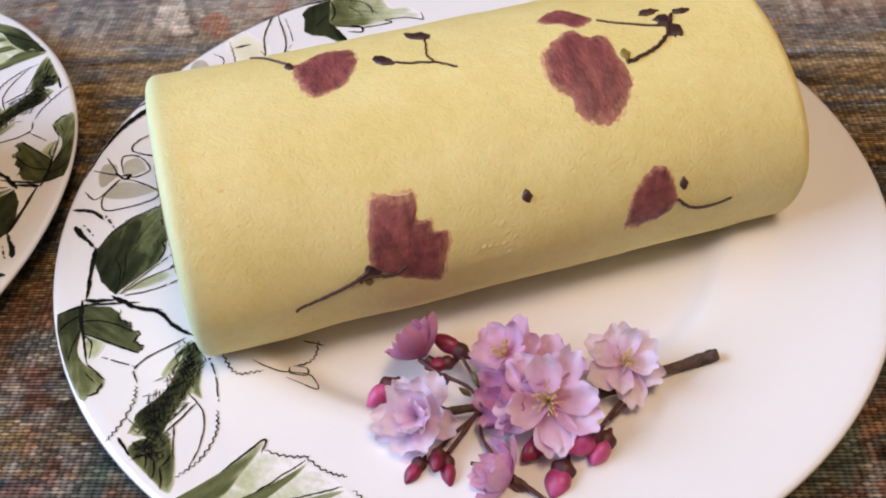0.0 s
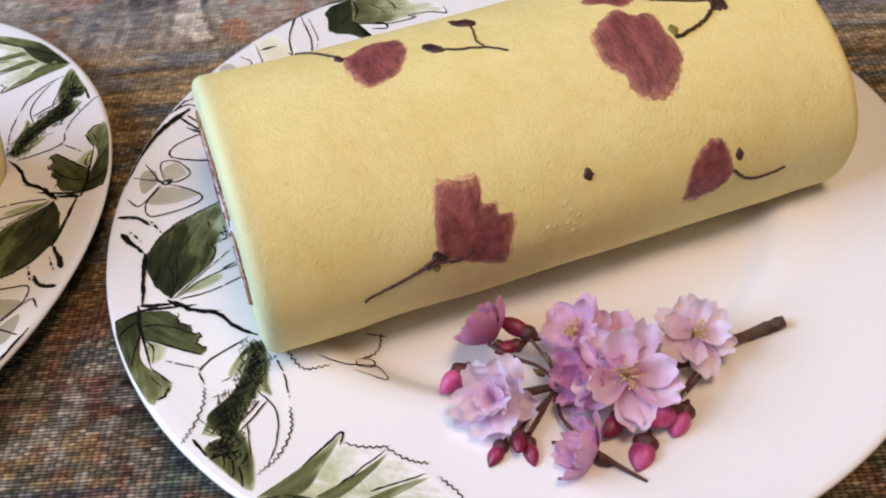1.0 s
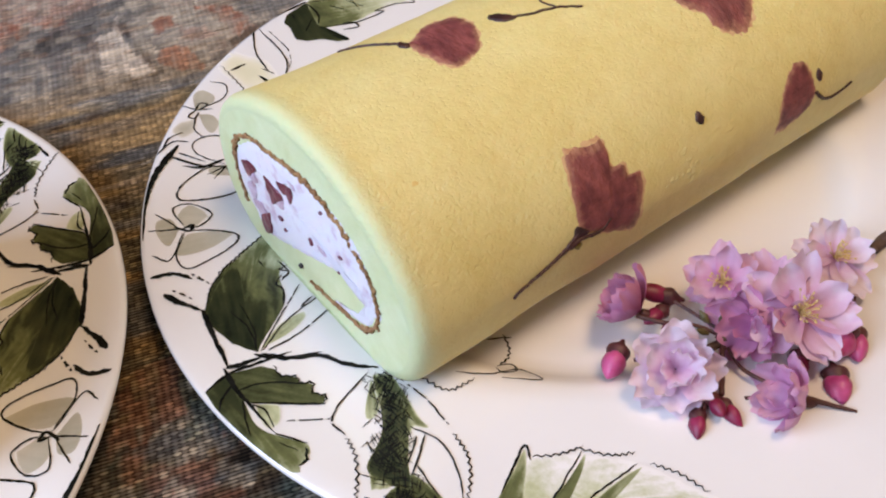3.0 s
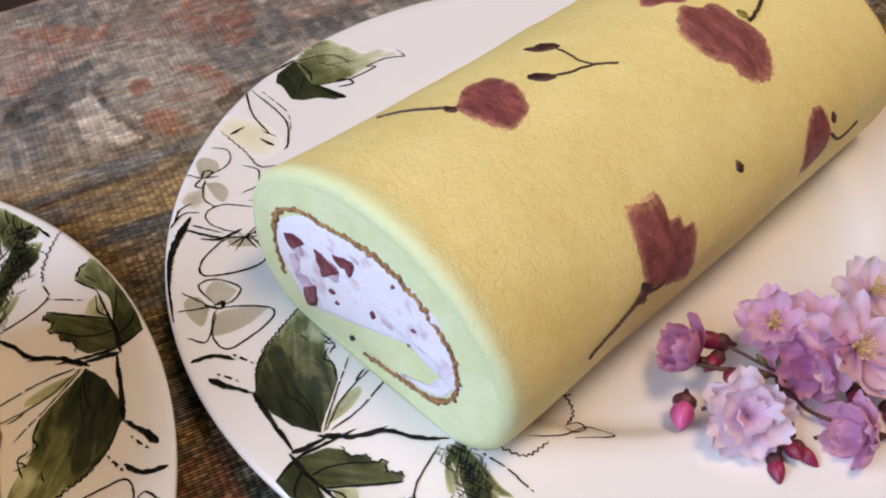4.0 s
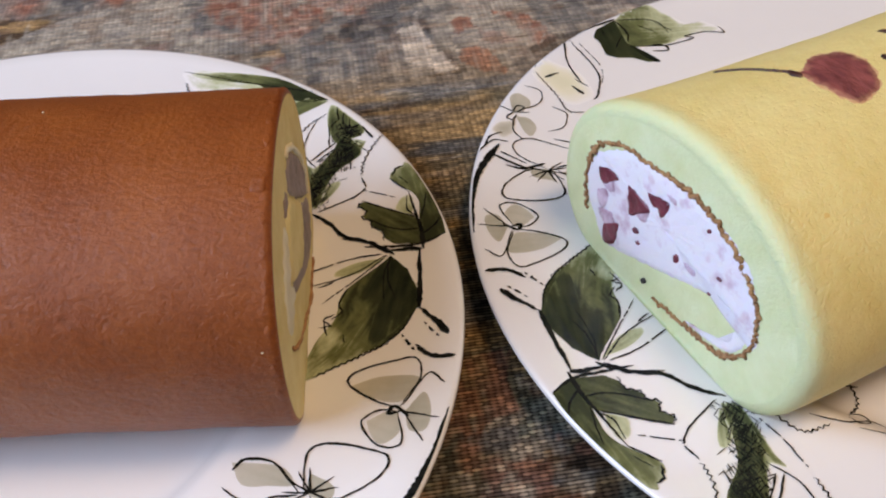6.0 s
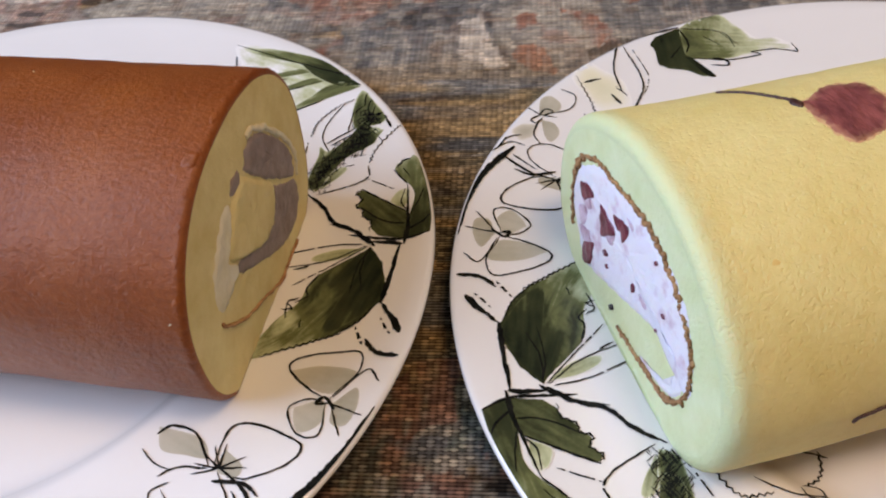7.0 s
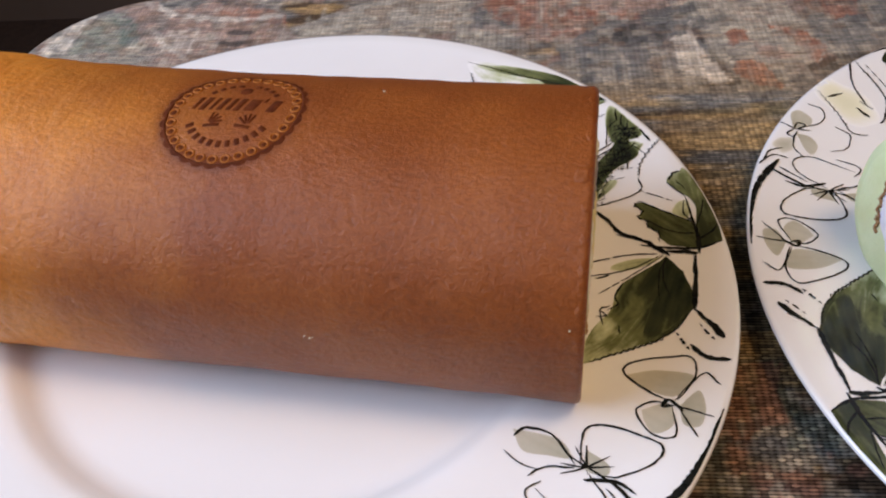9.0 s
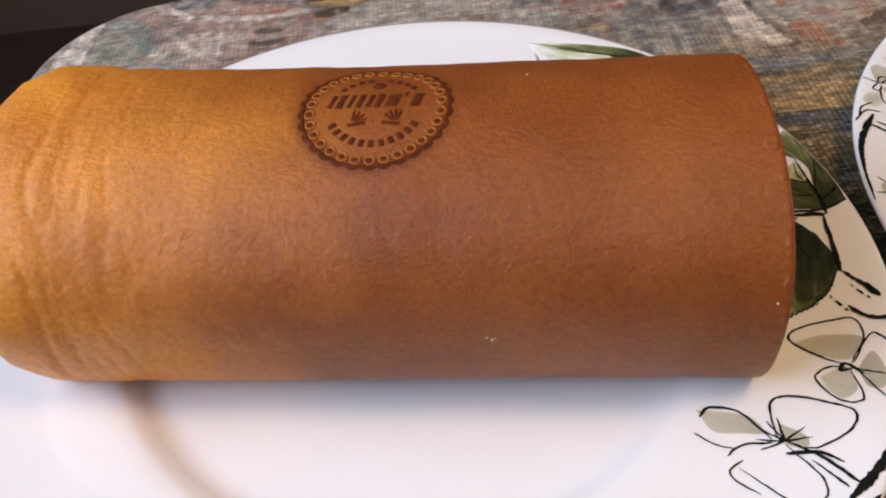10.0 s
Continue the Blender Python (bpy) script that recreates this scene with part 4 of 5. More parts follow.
    spine = spline([(-82.7, -60), (-83.2, -67), (-83.8, -75), (-87.6, -83), (-89.3, -88), (-86.6, -95.4), (-87, -100.6)], 200)
    marks = []
    for _ in range(430):
        k = rng.randrange(199)
        d = spine[k + 1] - spine[k]
        lean = math.degrees(math.atan2(d[1], d[0]))
        c = spine[k] + np.array([-d[1], d[0]]) / np.hypot(*d) * max(-7, min(7, rng.gauss(0, 2.4)))
        an = radians(lean + rng.choice((rng.gauss(-38, 7), rng.gauss(40, 7))))
        l = rng.uniform(0.7, 2.0)
        dx, dy = l * math.cos(an), l * math.sin(an)
        marks.append(stroke([(c[0] - dx, c[1] - dy), (c[0], c[1]), (c[0] + dx, c[1] + dy)], 0.22, 0.08, 0.08, 0.26, 4))
    for x0, y0, x1, y1 in ((-78, -82, -84, -91), (-79, -83.5, -84.5, -92), (-80, -81.5, -85, -89), (-92, -98, -86, -96), (-90.5, -100, -84, -98), (-81, -99, -82.5, -103), (-85, -101, -84, -107), (-83, -103, -81, -110), (-88, -99, -87, -104)):
        marks.append(stroke([(x0, y0), ((x0 + x1) / 2 + 0.3, (y0 + y1) / 2), (x1, y1)], 0.5, 0.3, 0.2, 0.26, 8))
    draw(*marks)
    draw(stroke([(-79, -62), (-74, -72), (-71, -82)], 0.3, 0.4, dash=0.25), stroke([(-81, -78), (-75, -85), (-73.5, -94), (-75, -103)], 0.35, 0.3), stroke([(-71, -84), (-70, -92), (-73, -101), (-78, -106)], 0.5, 0.3, zig=0.4),
         stroke([(-82.5, -89), (-80, -100)], 0.35, 0.3), stroke([(-97, -94), (-92, -100)], 0.8, 0.5))
    # pale toothed leaf at the front
    paint(wash([(-76, -113.5), (-64, -104), (-56.5, -97), (-42.6, -101.5), (-31.7, -108), (-24, -117), (-17, -126.5), (-30, -128), (-48, -126), (-66, -119)], ((-72, -114), (-24, -122)), ((-60, -124), (-44, -104)), 0.20, 0.05, 0.09, 0.12, seed=12.0), leaf_paint)
    for pts, rib, w0, w1 in (
            ([(-77, -113), (-67.3, -105), (-60.7, -99), (-56, -94.5), (-57.3, -99), (-60.5, -105), (-64, -111.5), (-70, -114.5)], ((-72, -113), (-56, -96)), 0.44, 0.26),
            ([(-62, -113.5), (-50, -106.5), (-42.5, -101), (-47, -107), (-56, -114.5)], ((-60, -114), (-43, -102)), 0.44, 0.26),
            ([(-54, -117.5), (-42, -111.8), (-31.5, -109.3), (-40, -114), (-50, -119)], ((-53, -118), (-32, -110)), 0.40, 0.24),
            ([(-77, -113.6), (-68, -112.4), (-57.6, -115.5), (-44, -122.8), (-24, -123.8), (-20, -126.4), (-32.2, -127.6), (-48, -126.4), (-58, -123.8), (-68, -118.5)], ((-76, -114), (-24, -126)), 0.78, 0.20)):
        paint(wash(pts, rib, rib, w0, w1, 0.10, 0.2, 0.15, seed=pts[1][0]), leaf_paint)
    draw(stroke([(-66, -104), (-60, -98), (-55.5, -93.5), (-55.8, -98)], 0.6, 0.5), stroke([(-55, -97), (-48, -99), (-42, -99)], 0.35, 0.4, zig=0.3), stroke([(-44, -98.5), (-37, -103.5), (-31, -105)], 0.35, 0.4, zig=0.35),
         stroke([(-29, -109), (-24, -114), (-20, -121)], 0.35, 0.4, zig=0.4, dash=0.15), stroke([(-56, -110.5), (-43, -100)], 0.45, 0.3), stroke([(-47, -112.5), (-32, -108)], 0.45, 0.3), stroke([(-70, -118), (-45, -122), (-17, -127)], 0.5, 0.3))
    # little sketch inside the rim
    draw(stroke([(-74, -63), (-68, -71), (-60, -70)], 0.35, 0.45, zig=0.4), stroke([(-64, -66), (-55, -70), (-47, -69), (-43, -76), (-53, -72)], 0.35, 0.3), stroke([(-46, -55), (-46, -60), (-48, -63.5), (-52, -66)], 0.4, 0.5, zig=0.3),
         stroke([(-52, -66), (-48, -66), (-47.5, -69.5), (-52, -70), (-53, -67)], 0.35, 0.35), stroke([(-51, -55), (-44, -57)], 0.4, 0.3))
    return p


plate = build_plate()
plate.matrix_world = pose(0.0287, 0.2551, 0.0)
plate.scale = (0.992, 0.992, 1)
second = copy_thing(plate, pose(-0.2553, 0.2573, 0.0, 0, 0, 163.1))
second.scale = (1.008, 1.008, 1)


# ---- roll cakes ----
class Roll:
    """A roll lying on its plate: x along the roll, y across, z up; section in millimetres."""

    def __init__(self, place, turn, plate_at, sec, s0, s1, face0, face1, edge0, edge1, seed, flare=0.0, wrinkled=False):
        self.m = pose(place[0], place[1], 0, 0, 0, turn)
        self.plate, self.sec, self.s0, self.s1 = plate_at, sec, s0, s1
        self.face0, self.face1, self.edge0, self.edge1, self.seed, self.flare = face0, face1, edge0, edge1, seed, flare
        self.wrinkled = wrinkled

    def outline(self, f, grow=0.0):
        u0, z0, a, b, tilt, n = self.sec
        c, s = math.cos(f), math.sin(f)
        e = 2 / (n if s > 0 else 2.6)
        u, w = (a + grow) * math.copysign(abs(c) ** e, c), (b + grow) * math.copysign(abs(s) ** e, s)
        return u0 + u * math.cos(tilt) - w * math.sin(tilt), z0 + u * math.sin(tilt) + w * math.cos(tilt)

    def rest(self, s, u, z, gap=0.25):
        """Keeps a point above the plate."""
        p = self.m @ Vector((s * MM, u * MM, 0))
        r = math.hypot(p.x - self.plate[0], p.y - self.plate[1]) / MM
        return max(z, plate_z(min(r, 139)) + gap)

    def ends(self, u, z):
        return self.s0 + self.face0[0] * z + self.face0[1] * u, self.s1 + self.face1[0] * z + self.face1[1] * u

    def at(self, s, deg, lift=0.0):
        f = radians(deg)
        u, z = self.outline(f, lift)
        a0, a1 = self.ends(u, z)
        sag = 0.0
        for d, e in ((s - a0, self.edge0), (a1 - s, self.edge1)):
            if d < e:
                sag = max(sag, e - math.sqrt(max(0.0, e * e - (e - max(d, 0)) ** 2)))
        wob = (noise.noise(Vector((s / 28, math.cos(f) * 1.4 + self.seed, math.sin(f) * 1.4))) * 0.7
               + noise.noise(Vector((s / 7, math.cos(f) * 5 + self.seed, math.sin(f) * 5))) * 0.16)
        if self.wrinkled and s < self.s0 + 80:
            fade = (1 - (s - self.s0) / 80) ** 1.3
            wob += fade * 1.7 * (abs(noise.noise(Vector((s / 6.5, deg / 30, 8.0)))) ** 0.6 - 0.35) + fade * 0.35 * noise.noise(Vector((s / 2.2, deg / 7, 2.0)))
        spread = self.flare * math.exp(-max(0, s - a0) / 26) * max(0, 0.25 + 0.75 * math.sin(f))
        u, z = self.outline(f, lift - sag + wob + spread)
        return s * MM, u * MM, self.rest(s, u, z, 0.25 + lift * 0.3) * MM

    def skin(self, rows, cols):
        v, wet = [], []
        n_edge = 9
        ks = list(np.linspace(0, 1, rows))
        for i, k in enumerate(ks):
            for j in range(cols):
                deg = 360 * j / cols
                u, z = self.outline(radians(deg))
                a0, a1 = self.ends(u, z)
                lo, hi = self.edge0 * 1.2, self.edge1 * 1.2
                if i < n_edge:
                    s = a0 + lo * (i / n_edge) ** 2
                elif i >= rows - n_edge:
                    s = a1 - hi * ((rows - 1 - i) / n_edge) ** 2
                else:
                    s = a0 + lo + (a1 - hi - a0 - lo) * (i - n_edge) / (rows - 1 - 2 * n_edge)
                v.append(self.at(s, deg))
                wet.append(max(0.0, 1 - (s - a0) / 10.0) ** 1.3)
        self.rows = rows, cols, v
        return (v, grid_faces(rows, cols, True)), wet

    def on_face(self, which, u, z, out):
        s = self.ends(u, z)[which]
        s += -out if which == 0 else out
        return s * MM, u * MM, self.rest(s, u, z) * MM

    def face(self, which, cols, rings=14, rough=0.25):
        v = []
        u0, z0 = self.sec[0], self.sec[1]
        edge = self.edge0 if which == 0 else self.edge1
        for i in range(rings):
            k = (i + 0.03) / (rings - 0.97)
            for j in range(cols):
                u, z = self.outline(radians(360 * j / cols), -edge * 0.97)
                u, z = u0 + (u - u0) * k, z0 + (z - z0) * k
                bumpy = rough * noise.noise(Vector((u / 2.2, z / 2.2, self.seed))) if i < rings - 1 else 0
                v.append(self.on_face(which, u, z, bumpy))
        n, k, skin = self.rows
        v[-cols:] = skin[:k] if which == 0 else skin[-k:]
        f = grid_faces(rings, cols, True) + [tuple(reversed(range(cols)))]
        if which == 1:
            f = [tuple(reversed(q)) for q in f]
        return v, f

    def filling(self, which, centre, pts, proud, rough=0.35, n=72, rings=12, fray=0.5):
        """A filling that bulges a little out of the cut face: a smooth closed outline about a middle."""
        p = spline(list(pts) + [pts[0]], n + 1)[:-1]
        v = []
        for i in range(rings):
            k = (i + 0.04) / (rings - 0.96)
            for j in range(n):
                u, z = centre[0] + (p[j][0] - centre[0]) * k, centre[1] + (p[j][1] - centre[1]) * k
                if i == rings - 1:
                    q = fray * noise.noise(Vector((p[j][0] / 1.6, p[j][1] / 1.6, 3.0 + self.seed)))
                    u, z = u + q, z + q
                h = proud * min(1, (1 - k) * 9) + rough * noise.noise(Vector((u / 3, z / 3, 9.0))) + rough * 0.5 * noise.noise(Vector((u / 1.1, z / 1.1, 4.0)))
                v.append(self.on_face(which, u, z, h if i < rings - 1 else -0.4))
        f = grid_faces(rings, n, True) + [tuple(reversed(range(n)))]
        if which == 1:
            f = [tuple(reversed(q)) for q in f]
        return v, f

    def seam(self, which, pts, radius, wave, steps, out=0.2, pace=0.9):
        p = spline(pts, steps)
        path = []
        for i in range(steps):
            d = p[min(i + 1, steps - 1)] - p[max(i - 1, 0)]
            d = d / (np.hypot(*d) + 1e-9)
            q = wave * (1.5 * noise.noise(Vector((i * pace * 0.36, self.seed, 6.0))) + 0.5 * noise.noise(Vector((i * pace * 0.9, self.seed, 1.0))))
            path.append(self.on_face(which, p[i][0] - d[1] * q, p[i][1] + d[0] * q, out + random.uniform(-0.1, 0.2)))
        return tube(path, [radius * MM * random.uniform(0.75, 1.25) for _ in range(24)], 6, steps * 2, 0.12)

    def pressed(self, centre, pts, thick, grow=1.0, fray=0.6, n=64, rings=9, sink=0.25, seed=0):
        """Something flat pressed into the skin: a closed outline in (mm along, degrees round) about a middle."""
        p = spline(list(pts) + [pts[0]], n + 1)[:-1]
        v = []
        for i in range(rings):
            k = (i + 0.04) / (rings - 0.96) * grow
            for j in range(n):
                ds, dd = p[j][0] - centre[0], p[j][1] - centre[1]
                kk = k * (1 + (fray * 0.075 * (noise.noise(Vector((j * 0.45, seed, i * 0.2))) + 0.7 * noise.noise(Vector((j * 1.9, seed, i * 0.4)))) if i > rings // 2 else 0))
                s, d = centre[0] + ds * kk, centre[1] + dd * kk
                h = thick * (1 - (i / (rings - 1)) ** 4) + 0.16 * noise.noise(Vector((s / 1.4, d / 2.2, seed + 2.0))) * (i < rings - 1)
                v.append(self.at(s, d, h - (sink if i == rings - 1 else 0)))
        return v, grid_faces(rings, n, True) + [tuple(reversed(range(n)))]

    def stalk(self, pts, r0, r1, steps=22):
        p = spline(pts, steps)
        return tube([self.at(s + random.uniform(-0.2, 0.2), d + random.uniform(-0.3, 0.3), r0 * 0.35) for s, d in p], [r0 * MM, r1 * MM], 7, steps * 2, 0.25)


def blossom_roll_cake():
    random.seed(11)
    c = Roll((-0.0622, 0.2298), 17.1, (0.0287, 0.2551), (0.3, 32.7, 50.4, 33.0, 0.0345, 1.85), -2.0, 190.4, (0.07, -0.03), (0.03, 0.0), 4.2, 3.5, 1.0, 2.4)
    cake = thing("roll_cake", "pale yellow sponge roll decorated with pressed pickled cherry blossoms", "cake", c.m)
    data, wet = c.skin(150, 168)
    part("sponge", data, yolk_skin, cake, wet=wet)
    part("cut_face", c.face(0, 168), crumb, cake, "pale green-yellow crumb")
    part("end_face", c.face(1, 168), crumb, cake)
    outline = [(35, 40.5), (33.2, 42.6), (25.8, 47.8), (17.4, 51), (8.6, 52.6), (0.2, 53.4), (-8, 52.6), (-17, 51.6), (-24.8, 48), (-29.2, 42.4), (-33, 35), (-33.6, 28), (-29.5, 32.6), (-24.4, 33.4), (-15.6, 31.4), (-6.4, 27.4), (5.8, 22), (19.2, 16.6), (26.4, 15.8), (31.4, 20.8), (36.8, 27.4), (37.2, 35.6)]
    part("cream_filling", c.filling(0, (4, 38), [(4 + (u - 4) * 1.055, 38 + (z - 38) * 1.05) for u, z in outline], 0.7, 0.45, 132), cream, cake, "white cream flecked with pink")
    part("cream_line", c.filling(0, (-24, 22.5), [(-31, 33), (-32, 26), (-25.5, 19.2), (-10.5, 16.2), (-22.5, 21), (-28, 25.2), (-28.5, 30)], 0.4, 0.2, 40, 6), cream, cake)
    part("seam", c.seam(0, [(1, 13.6), (-14.5, 16), (-25.7, 18.1), (-32.8, 25.6), (-32.7, 37), (-27.6, 44.2), (-15.6, 51.6), (-1, 54), (13, 51.9), (26.4, 49.6), (36, 42.3), (38, 31.3), (35.4, 20.5)], 0.58, 1.5, 250, 0.25, 1.9), seam_brown, cake, "browned wavy edge of the sponge")
    for cu, cz, a, b in ((28, 36.5, 4.6, 4.0), (25.5, 24.5, 5.2, 3.6), (14, 37, 6.5, 4.0), (29, 29.5, 3.0, 4.4), (-9, 34, 3.4, 1.2), (3, 48.5, 3.0, 1.0)):
        k = [(cu + a * math.cos(q) * w, cz + b * math.sin(q) * w) for q, w in ((0.2, 1.0), (1.0, 0.75), (2.0, 1.05), (3.0, 0.8), (4.1, 1.0), (5.3, 0.8))]
        part("juice_stain", c.filling(0, (cu, cz), k, 0.95, 0.3, 40, 6, 2.4), stained_cream, cake, "mauve juice stain in the cream")
    wedges = [[(20.4, 41.2), (16.5, 41.4), (12.8, 41.0), (8.6, 39.2), (13, 35), (17, 31.2), (18.6, 36)], [(12.6, 44.4), (8, 45.6), (2.8, 46.8), (4.2, 40.4), (7, 42), (9.2, 41.6)],
              [(33.4, 38.2), (28, 40.6), (23.2, 40.0), (26.5, 36.6), (28.4, 34.4), (31.8, 35)], [(26.8, 21.6), (23, 24.8), (19.6, 26.4), (19.8, 18.2), (24.8, 15.2)]]
    for cu, cz, a, b in ((13, 29.6, 1.3, 1.2), (-3.6, 33.4, 1.2, 1.7), (11, 26.6, 0.9, 0.7), (-11.2, 49.4, 0.7, 0.6), (-18.6, 39.4, 1.0, 0.5), (-17.2, 32.8, 0.7, 0.4)):
        wedges.append([(cu + a * q, cz + b * w) for q, w in ((1, 0.1), (0.3, 0.9), (-0.8, 0.7), (-1, -0.4), (0, -1), (0.8, -0.6))])
    for k in wedges:
        mid = (sum(q[0] for q in k) / len(k), sum(q[1] for q in k) / len(k))
        part("berry_piece", c.filling(0, mid, k, 1.1, 0.3, len(k) * 4, 6, 0.35), berry, cake, "dark red fruit piece")
    part("speck", c.filling(0, (5.8, 16.0), [(7.0, 16.0), (5.8, 17.0), (4.7, 16.0), (5.8, 15.0)], 0.8, 0.1, 16, 5, 0.1), dark_seed, cake, "small black speck")

    def petal(centre, pts, seed, thick=0.5):
        part("petal_fringe", c.pressed(centre, pts, 0.08, 1.065, 1.0, 96, seed=seed + 0.5), pickled_edge, cake, "frayed orange edge of the petals")
        part("petal", c.pressed(centre, pts, thick * 0.7, 1.0, 0.65, 96, seed=seed), pickled, cake, "dusky red pickled cherry petals", wet=[(k // 96 / 8) ** 4 for k in range(9 * 96)])

    petal((56, 78), [(46, 69), (50, 67.3), (55, 62.5), (60.5, 61.5), (66, 64.5), (67, 73), (65.5, 80), (60.5, 90), (56.2, 93), (51.2, 94.5), (48.5, 92.5), (46.5, 86), (45.5, 77)], 1)
    part("stem", c.stalk([(46.5, 70), (43, 64), (39, 56), (35, 47)], 0.5, 0.35), pickled_stem, cake)
    part("stem_knot", c.pressed((46, 69.5), [(47.5, 71), (46, 73), (44.2, 70), (46, 66.5)], 0.7, seed=2), pickled_stem, cake)
    for mid, pts in (((86.3, 66), [(84, 61.5), (88.5, 64), (89.5, 69.5), (86.5, 69), (84.2, 66)]), ((73.4, 79.5), [(70.7, 76.8), (73, 76.5), (75.8, 80.5), (75.3, 83.5), (72.3, 81)])):
        part("bud", c.pressed(mid, pts, 0.6, 1.35, 3.0, 32, seed=mid[0]), pickled_stem, cake, "dark pickled bud")
    part("stem", c.stalk([(75.5, 82), (81, 85.5), (87, 88), (93.5, 94)], 0.42, 0.35), pickled_stem, cake)
    part("stem", c.stalk([(88.5, 68.5), (87.5, 76), (86.5, 83), (88, 88.5)], 0.32, 0.3), pickled_stem, cake)
    petal((64, 159), [(57.6, 135.5), (60.2, 134.6), (70, 136.8), (71, 141.5), (70, 148), (74, 149.5), (74.4, 154.5), (78.6, 157), (77, 168), (74.6, 183), (71.5, 183.8), (62.8, 177), (58.5, 172), (53.8, 166.5), (53.6, 158), (55, 146.5)], 3)
    part("stem", c.stalk([(50, 171.5), (54, 169.5), (60, 171.5), (64.5, 168.5)], 0.75, 0.3, 20), pickled_stem, cake)
    part("stem", c.stalk([(54, 166), (48, 171.5), (42, 175), (31, 180.5)], 0.6, 0.4, 30), pickled_stem, cake)
    part("stem_knot", c.pressed((55, 166), [(57.5, 168.5), (54.5, 170), (52, 167.5), (53.4, 163)], 0.6, seed=4), pickled_stem, cake)
    part("bract", c.pressed((53, 173), [(54.4, 173), (53, 176), (51.6, 173), (53, 170)], 0.5, 1.0, 0.3, 20, seed=5), olive_dot, cake)
    petal((131, 108), [(118.4, 96), (123, 90.5), (131, 84.5), (134.4, 91.4), (139, 91.5), (141.8, 98.5), (141.7, 105.5), (142.8, 112), (142.2, 118), (139, 124), (136, 128.5), (132.5, 131.8), (127.2, 131.5), (124.3, 128.5), (121.4, 124.5), (122, 120), (118.4, 114.5), (116.6, 108)], 6, 0.6)
    part("stem", c.stalk([(142.4, 109), (150.7, 106.3), (157, 102), (161, 95), (163, 90)], 0.65, 0.55, 30), pickled_stem, cake)
    part("stem", c.stalk([(140.5, 83), (148, 89), (157, 94.5), (161, 94)], 0.35, 0.45), pickled_stem, cake)
    part("bract", c.pressed((143.3, 105), [(145, 105), (143.3, 108), (141.6, 105), (143.3, 102)], 0.6, 1.0, 0.3, 20, seed=7), olive_dot, cake)
    petal((132, 77), [(123, 74), (128, 69.3), (133.2, 68.3), (137, 75), (140.2, 81.5), (137.2, 85.2), (133.2, 86.2), (129.2, 80.8), (124.3, 78.4)], 8)
    for mid, a, b in (((157.3, 84.5), 3.4, 2.6), ((161.5, 99), 2.6, 4.2), ((166.5, 88.5), 3.6, 2.2), ((160, 92), 3.2, 4.4)):
        part("bud_scale", c.pressed(mid, [(mid[0] + a * math.cos(q), mid[1] + b * math.sin(q)) for q in (0, 1.05, 2.1, 3.14, 4.2, 5.25)], 0.6, 1.0, 5.0, 30, seed=mid[0]), pickled_stem, cake, "dark brown bud scale")
    petal((140, 166), [(138, 151), (142, 148.8), (145.4, 152.5), (146.6, 160), (147.2, 168), (144.5, 176.4), (138.5, 181), (129.8, 181), (130.8, 169), (133, 159.5), (136, 154)], 9)
    part("stem", c.stalk([(147, 168.5), (149, 173), (152, 177), (156, 179.5), (160.8, 179.5), (165, 177.5)], 0.55, 0.35, 30), pickled_stem, cake)
    part("bract", c.pressed((149, 161), [(150.6, 161), (149, 164.5), (147.5, 161), (149, 157.5)], 0.6, 1.0, 0.3, 20, seed=10), pickled_stem, cake)
    part("bud_scale", c.pressed((102, 150.5), [(103.8, 150.5), (102, 153), (100.2, 150.5), (101.8, 146.8)], 0.6, 1.0, 1.8, 24, seed=11), pickled_stem, cake)
    for _ in range(22):
        s, d, r = random.gauss(93.5, 3.6), random.gauss(168.5, 4.2), random.uniform(0.5, 1.6)
        part("crumb_flake", c.pressed((s, d), [(s + r * 1.2, d - 0.6 * r), (s, d + 1.3 * r), (s - r * 1.2, d + 0.7 * r), (s, d - 1.3 * r)], 0.10, 1.0, 4.0, 12, 4, seed=s), skin_damp, cake)
    part("orange_spot", c.pressed((19.5, 123), [(20.6, 123), (19.5, 124.4), (18.4, 123), (19.5, 121.6)], 0.03, 1.0, 3.0, 16, 4, sink=0.02, seed=4), skin_spot, cake, "small orange stain on the sponge")
    return cake


